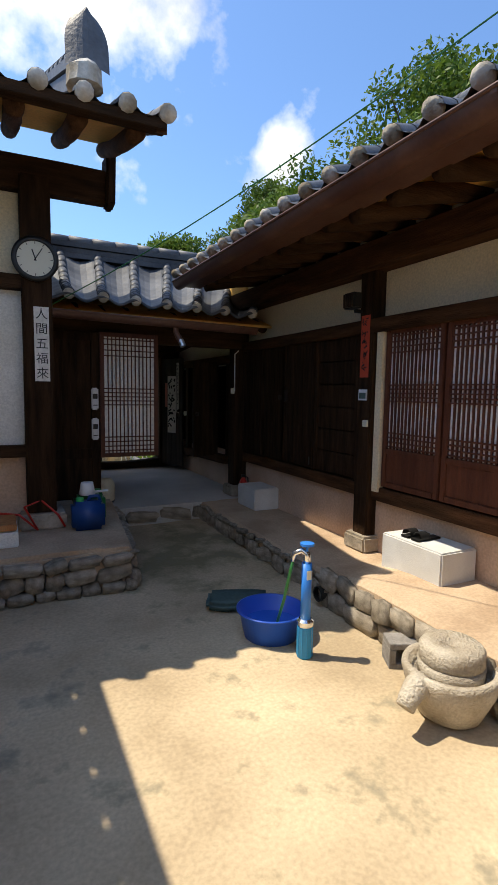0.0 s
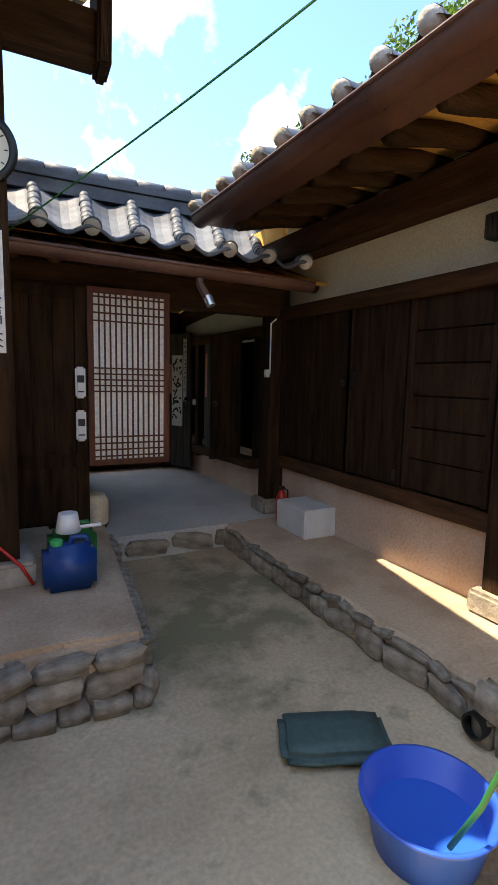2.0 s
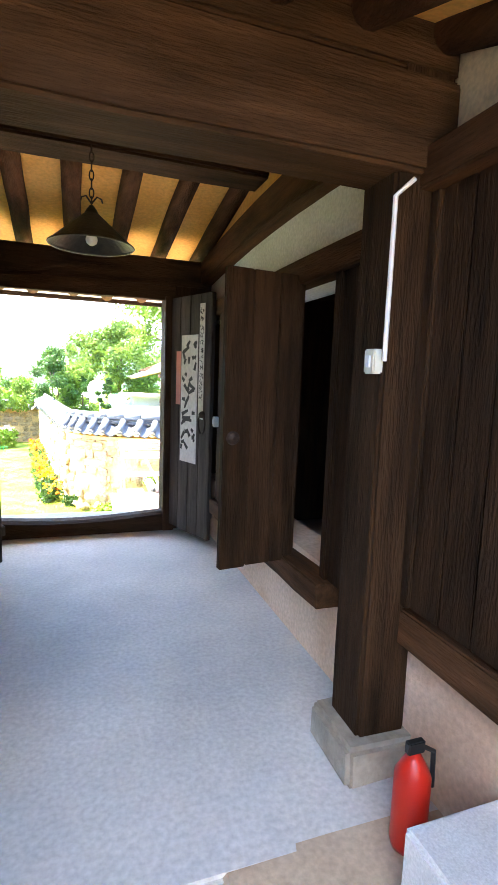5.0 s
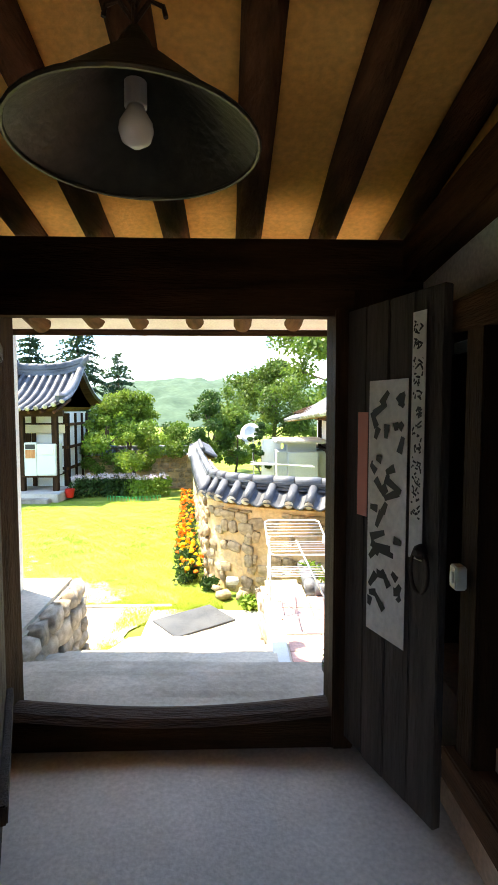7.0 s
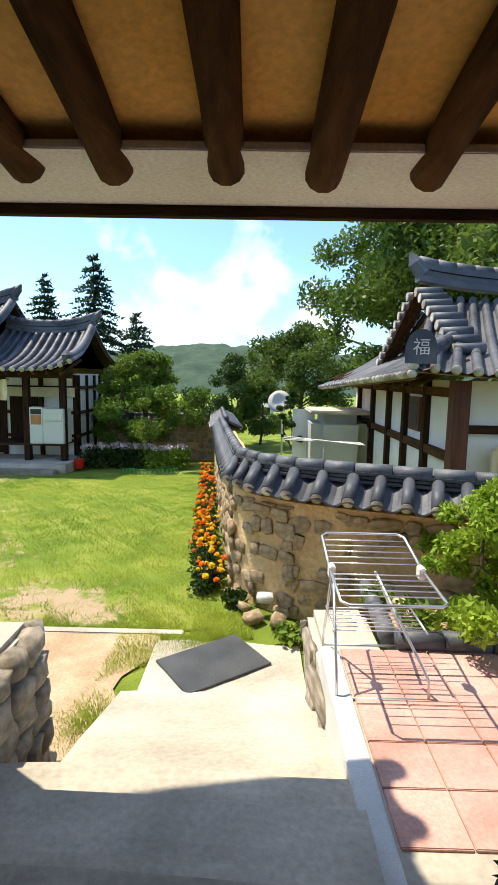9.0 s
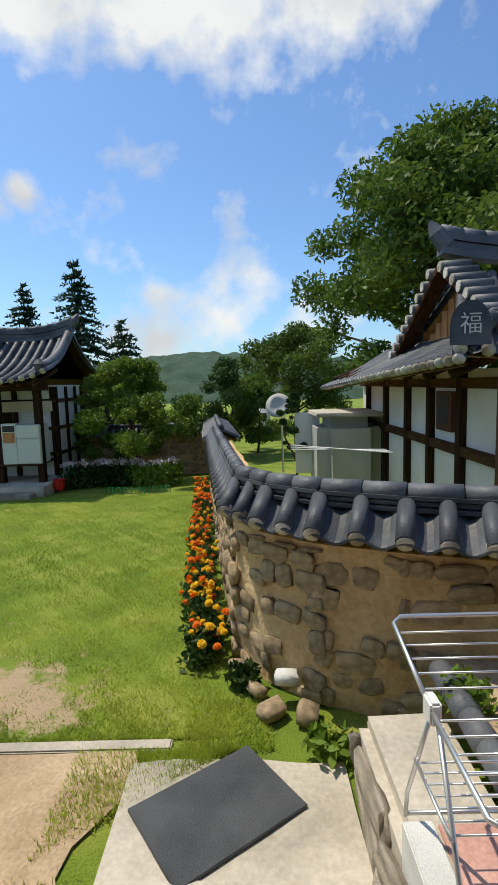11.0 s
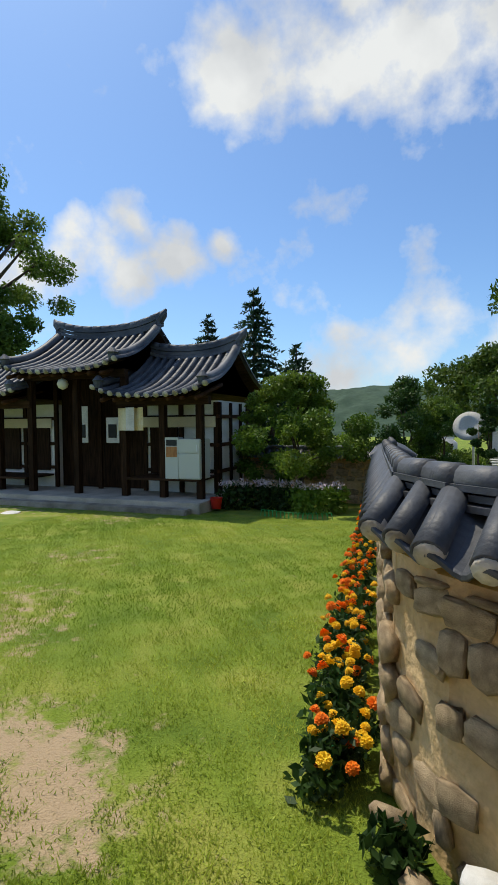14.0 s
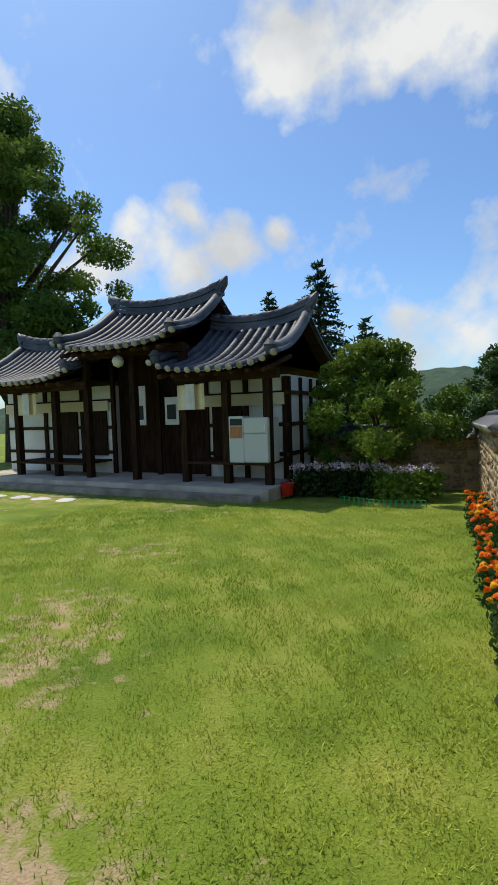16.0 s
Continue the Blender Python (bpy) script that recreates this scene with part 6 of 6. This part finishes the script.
tree(0.9, 32, -1.5, 4.3, 1.8, 22, 0.13, 4500, M_LEAF3, "dark green shrub beyond the wall", "shrub", 0.2, 18, 0.05)
tree(-3.2, 33, -1.5, 3.8, 2.2, 23, 0.15, 5000, M_LEAF2, "light green shrub beyond the wall", "shrub", 0.2, 18, 0.05)
tree(2.2, 33, -1.5, 3.6, 2.0, 24, 0.15, 4000, M_LEAF, "green shrub beyond the wall", "shrub", 0.2, 18, 0.05)
tree(-3.3, 28.6, -1.4, 3.2, 0.9, 25, 0.1, 900, M_LEAF3, "leaning old tree behind the far wall", "tree", 0.6, 8, 0.14)
tree(3.95, 12.95, -0.2, 1.2, 0.72, 31, 0.06, 5200, M_BUSH, "bright green garden bush by the wall", "bush", 0.1, 22, 0.02)
tree(3.0, 23.2, -0.9, 2.4, 0.45, 32, 0.08, 1500, M_LEAF3, "creeper climbing over the shed", "creeper", 0.4, 10, 0.03)


def conifer(x, y, z, h, w, seed):
    r = np.random.default_rng(seed)
    t = thing("conifer", (x, y, z), "tall dark conifer with drooping branches", "tree", "conifers")
    bm = tubed([(0, 0, 0), (0, 0, h)], [0.16, 0.015], 8)
    vs, fs = [], []
    for i in range(int(h * 4.5)):
        k = (i + r.random()) / (h * 4.5)
        L = 1.35 * w * (1.02 - k) ** 0.85 * r.uniform(0.65, 1.1)
        for j in range(8):
            q = r.uniform(0, 6.283)
            d = np.array([math.cos(q), math.sin(q), 0.0])
            for s in range(max(3, int(L * 13))):
                f = (s + r.random()) / max(3, int(L * 13))
                p = d * L * f + np.array([0, 0, h * (0.08 + 0.92 * k) + 0.12 * f - 0.30 * L * f * f])
                a = r.normal(size=3) * 0.6 + d * 0.6 + np.array([0, 0, 0.35])
                a = a / np.linalg.norm(a) * r.uniform(0.16, 0.34)
                b = np.cross(a, r.normal(size=3))
                b = b / np.linalg.norm(b) * 0.075
                n0 = len(vs)
                vs += [(p - b).tolist(), (p + a).tolist(), (p + b).tolist()]
                fs.append((n0, n0 + 1, n0 + 2))
    part("trunk", bm, M_BARK, t)
    me = bpy.data.meshes.new("crown")
    me.from_pydata(vs, [], fs)
    me.materials.append(M_CONI)
    ob = new("crown", me)
    ob.parent = t
conifer(-7.5, 39, -1.6, 10.2, 2.7, 1)
conifer(-11.0, 40.5, -1.6, 9.2, 2.5, 2)
conifer(-4.8, 38, -1.6, 6.7, 2.2, 3)
hl = sheet(lambda u, v: Vector((-160 + 320 * u, 95 + 60 * v, -3 + (13 + 5 * noise.noise(Vector((u * 6, 0, 0))) + 6 * math.exp(-((u - 0.46) / 0.08) ** 2) - 5) * math.sin(math.pi * min(1, v * 1.0) / 2 * 1.0) + 1.1 * noise.noise(Vector((u * 90, v * 20, 2))))), 260, 24)
tagged(link("backdrop_hills", hl, M_HILL, True), "distant wooded green hills", "hills", kind="structure")

# marigolds along the wall
def marigold_mesh(mat_):
    bm = bmesh.new()
    for ring, (n_, rad, z) in enumerate(((10, 0.034, 0.0), (9, 0.030, 0.010), (7, 0.022, 0.019), (5, 0.012, 0.026))):
        for k in range(n_):
            q = 2 * math.pi * (k + ring * 0.5) / n_
            d = Vector((math.cos(q), math.sin(q), 0))
            s = Vector((-d.y, d.x, 0)) * rad * 0.45
            c = Vector((0, 0, z))
            f = [bm.verts.new(p) for p in (c, c + d * rad * 0.8 - s + Vector((0, 0, 0.008)), c + d * rad * 1.1 + Vector((0, 0, 0.002)), c + d * rad * 0.8 + s + Vector((0, 0, 0.008)))]
            bm.faces.new(f)
    me = bpy.data.meshes.new("bloom")
    bm.to_mesh(me)
    bm.free()
    me.materials.append(mat_)
    return me
BL = [marigold_mesh(M_ORANGE), marigold_mesh(M_YELLOW)]
for i in range(22):
    f = i / 21
    y = 14.75 + 8.6 * f ** 1.15
    x = 1.62 - (y - 14.8) * 0.095 - 0.16 + RNG.uniform(-0.06, 0.05)
    z = lawn_z(x, y)
    t = thing("marigold_plant", (x, y, z), "marigold plant with orange and yellow blooms", "marigold", "marigolds along the wall")
    hh = RNG.uniform(0.34, 0.48) if i > 1 else 0.28
    me = leaf_cloud([(0, 0, hh * 0.45, 0.17), (0.06, 0.08, hh * 0.6, 0.14), (-0.05, -0.08, hh * 0.35, 0.16)], 420, 0.035, 100 + i, 1.1, 0.2)
    me.materials.append(M_LEAF3)
    ob = new("foliage", me)
    ob.parent = t
    part("stem", tubed([(0, 0, 0), (0.02, 0, hh * 0.8)], 0.008, 6), M_HOSE, t)
    for k in range(13):
        q = RNG.uniform(0, 6.28)
        rad = 0.19 * math.sqrt(RNG.random())
        b = new("bloom", BL[1 if RNG.random() < (0.6 if i < 8 else 0.2) else 0])
        b.parent = t
        sc = RNG.uniform(0.75, 1.25)
        b.matrix_basis = pose(rad * math.cos(q), rad * math.sin(q) * 1.2, hh * RNG.uniform(0.55, 1.1), RNG.uniform(-35, 35), RNG.uniform(-35, 35), 0) @ Matrix.Diagonal((sc, sc, sc * 1.2, 1))
# flower bed before the far wall
for i in range(9):
    x, y = -3.2 + i * 0.35, 24.6 + RNG.uniform(-.3, .6)
    t = thing("flower_clump", (x, y, lawn_z(x, y)), "clump of pale flowers and green leaves", "flowers", "flower bed")
    me = leaf_cloud([(0, 0, 0.3, 0.35), (0.1, 0.1, 0.5, 0.25)], 500, 0.06, 200 + i, 1.0, 0.2)
    me.materials.append(M_LEAF2 if i > 4 else M_LEAF3)
    ob = new("foliage", me)
    ob.parent = t
    me = leaf_cloud([(0, 0, 0.72, 0.26)], 90, 0.035, 300 + i, 0.45, 0.2)
    me.materials.append(M_WFLOWER)
    ob = tagged(new("bloom_cluster", me), kind="stuff")
    ob.parent = t
hp = thing("wire_edging", (-1.0, 23.7, lawn_z(-1, 23.7)), "low green wire hoops round the flower bed", "edging")
for i in range(16):
    x = -1.05 + i * 0.11
    part("hoop", tubed([(x, 0.25 * abs(i - 7.5) / 7.5, 0), (x + 0.02, 0.25 * abs(i - 7.5) / 7.5, 0.15), (x + 0.1, 0.25 * abs(i - 7.5) / 7.5, 0.15), (x + 0.12, 0.25 * abs(i - 7.5) / 7.5, 0)], 0.009, 5), M_GREEN, hp)
def weeds(nm, x, y, z, r, n, size, m, seed, label):
    t = thing(nm, (x, y, z), label, "weeds")
    me = leaf_cloud([(0, 0, r * 0.4, r)], n, size, seed, 0.6, 0.1)
    me.materials.append(m)
    ob = new("foliage", me)
    ob.parent = t
weeds("weed_clump", 2.35, 13.55, -0.66, 0.16, 160, 0.045, M_LEAF2, 401, "yellow-green weed at the wall foot")
weeds("weed_clump", 1.8, 14.35, -0.69, 0.16, 200, 0.04, M_LEAF3, 402, "low weeds at the wall corner")
weeds("weed_clump", 3.3, 12.9, -0.16, 0.22, 220, 0.04, M_LEAF2, 403, "low weeds in the planting bed")
weeds("weed_clump", 3.05, 13.25, -0.16, 0.18, 160, 0.04, M_LEAF2, 404, "low weeds in the planting bed")
t = thing("potted_plant", (2.86, 10.42, -0.12), "potted plant in a dark pot by the steps", "plant")
part("pot", lathe([(0.10, 0), (0.14, 0.3), (0.155, 0.3), (0.155, 0.34), (0.12, 0.34), (0.1, 0.28)], 22), M_BLACK, t, smooth=True)
me = leaf_cloud([(0, 0, 0.42, 0.13), (-0.05, -0.05, 0.38, 0.11)], 320, 0.032, 410, 0.8, 0.1)
me.materials.append(M_LEAF3)
ob = new("foliage", me)
ob.parent = t
# grass blades
r = np.random.default_rng(9)
n = 420000
px = r.uniform(-6.5, 1.75, n)
py = 13.75 + 10 * r.random(n) ** 1.9
clump = np.sin(px * 9.1 + 2 * np.sin(py * 5.3)) + np.sin(py * 8.3 + 2 * np.sin(px * 6.1)) + 0.7 * np.sin(px * 23 + py * 17)
keep = (px < 1.65 - 0.1 * (py - 14.8)) & (r.random(n) < 0.62 + 0.2 * clump)
for x, y, rx, ry in PATCHES:
    keep &= (((px - x) / rx) ** 2 + ((py - y) / ry) ** 2 > 0.7 + 0.25 * clump) | (r.random(n) < 0.12)
# tufts between the kerb and the path
tx = np.concatenate([r.uniform(0.75, 1.75, 9000), r.normal(0.86, 0.11, 3500), r.uniform(1.4, 2.0, 5000)])
ty = np.concatenate([13.62 - 0.75 * r.random(9000) ** 1.3 * np.clip(1.75 - tx[:9000], 0, 1), r.normal(12.35, 0.16, 3500), r.uniform(13.6, 14.2, 5000)])
px, py = np.concatenate([px[keep], tx]), np.concatenate([py[keep], ty])
n = len(px)
pz = -0.69 - 0.046 * np.maximum(0, py - 13.5) - 0.006
ang, hgt = r.uniform(0, 6.283, n), r.uniform(0.014, 0.042, n) * (1 + 0.5 * (py < 13.7))
wd = r.uniform(0.003, 0.006, n)
lean = r.normal(0, 0.02, (n, 2))
v = np.stack([np.stack([px - wd * np.cos(ang), py - wd * np.sin(ang), pz], 1), np.stack([px + wd * np.cos(ang), py + wd * np.sin(ang), pz], 1), np.stack([px + lean[:, 0], py + lean[:, 1], pz + hgt], 1)], 1).reshape(-1, 3)
me = bpy.data.meshes.new("grass")
me.from_pydata(v.tolist(), [], np.arange(3 * n).reshape(-1, 3).tolist())
me.materials.append(M_BLADE)
tagged(new("grass", me), "short green lawn grass blades", "grass", kind="stuff")

# ---- pieces of walls and pavings ----
for i in range(9):
    for j in range(5):
        ob = link("paver", boxed((2.6 + i * 0.3, 10.95 + j * 0.3, -0.13), (2.893 + i * 0.3, 11.243 + j * 0.3, -0.105), 0.004), M_PINK)
        ob.parent = terr2
lay_stones()
for o in list(scene.objects):
    if o.type == "MESH" and o.parent is None and not o.keys():
        tagged(o, o.name.replace("_", " ").split(".")[0] + " of the old house", o.name.split("_")[0].split(".")[0], kind="structure")
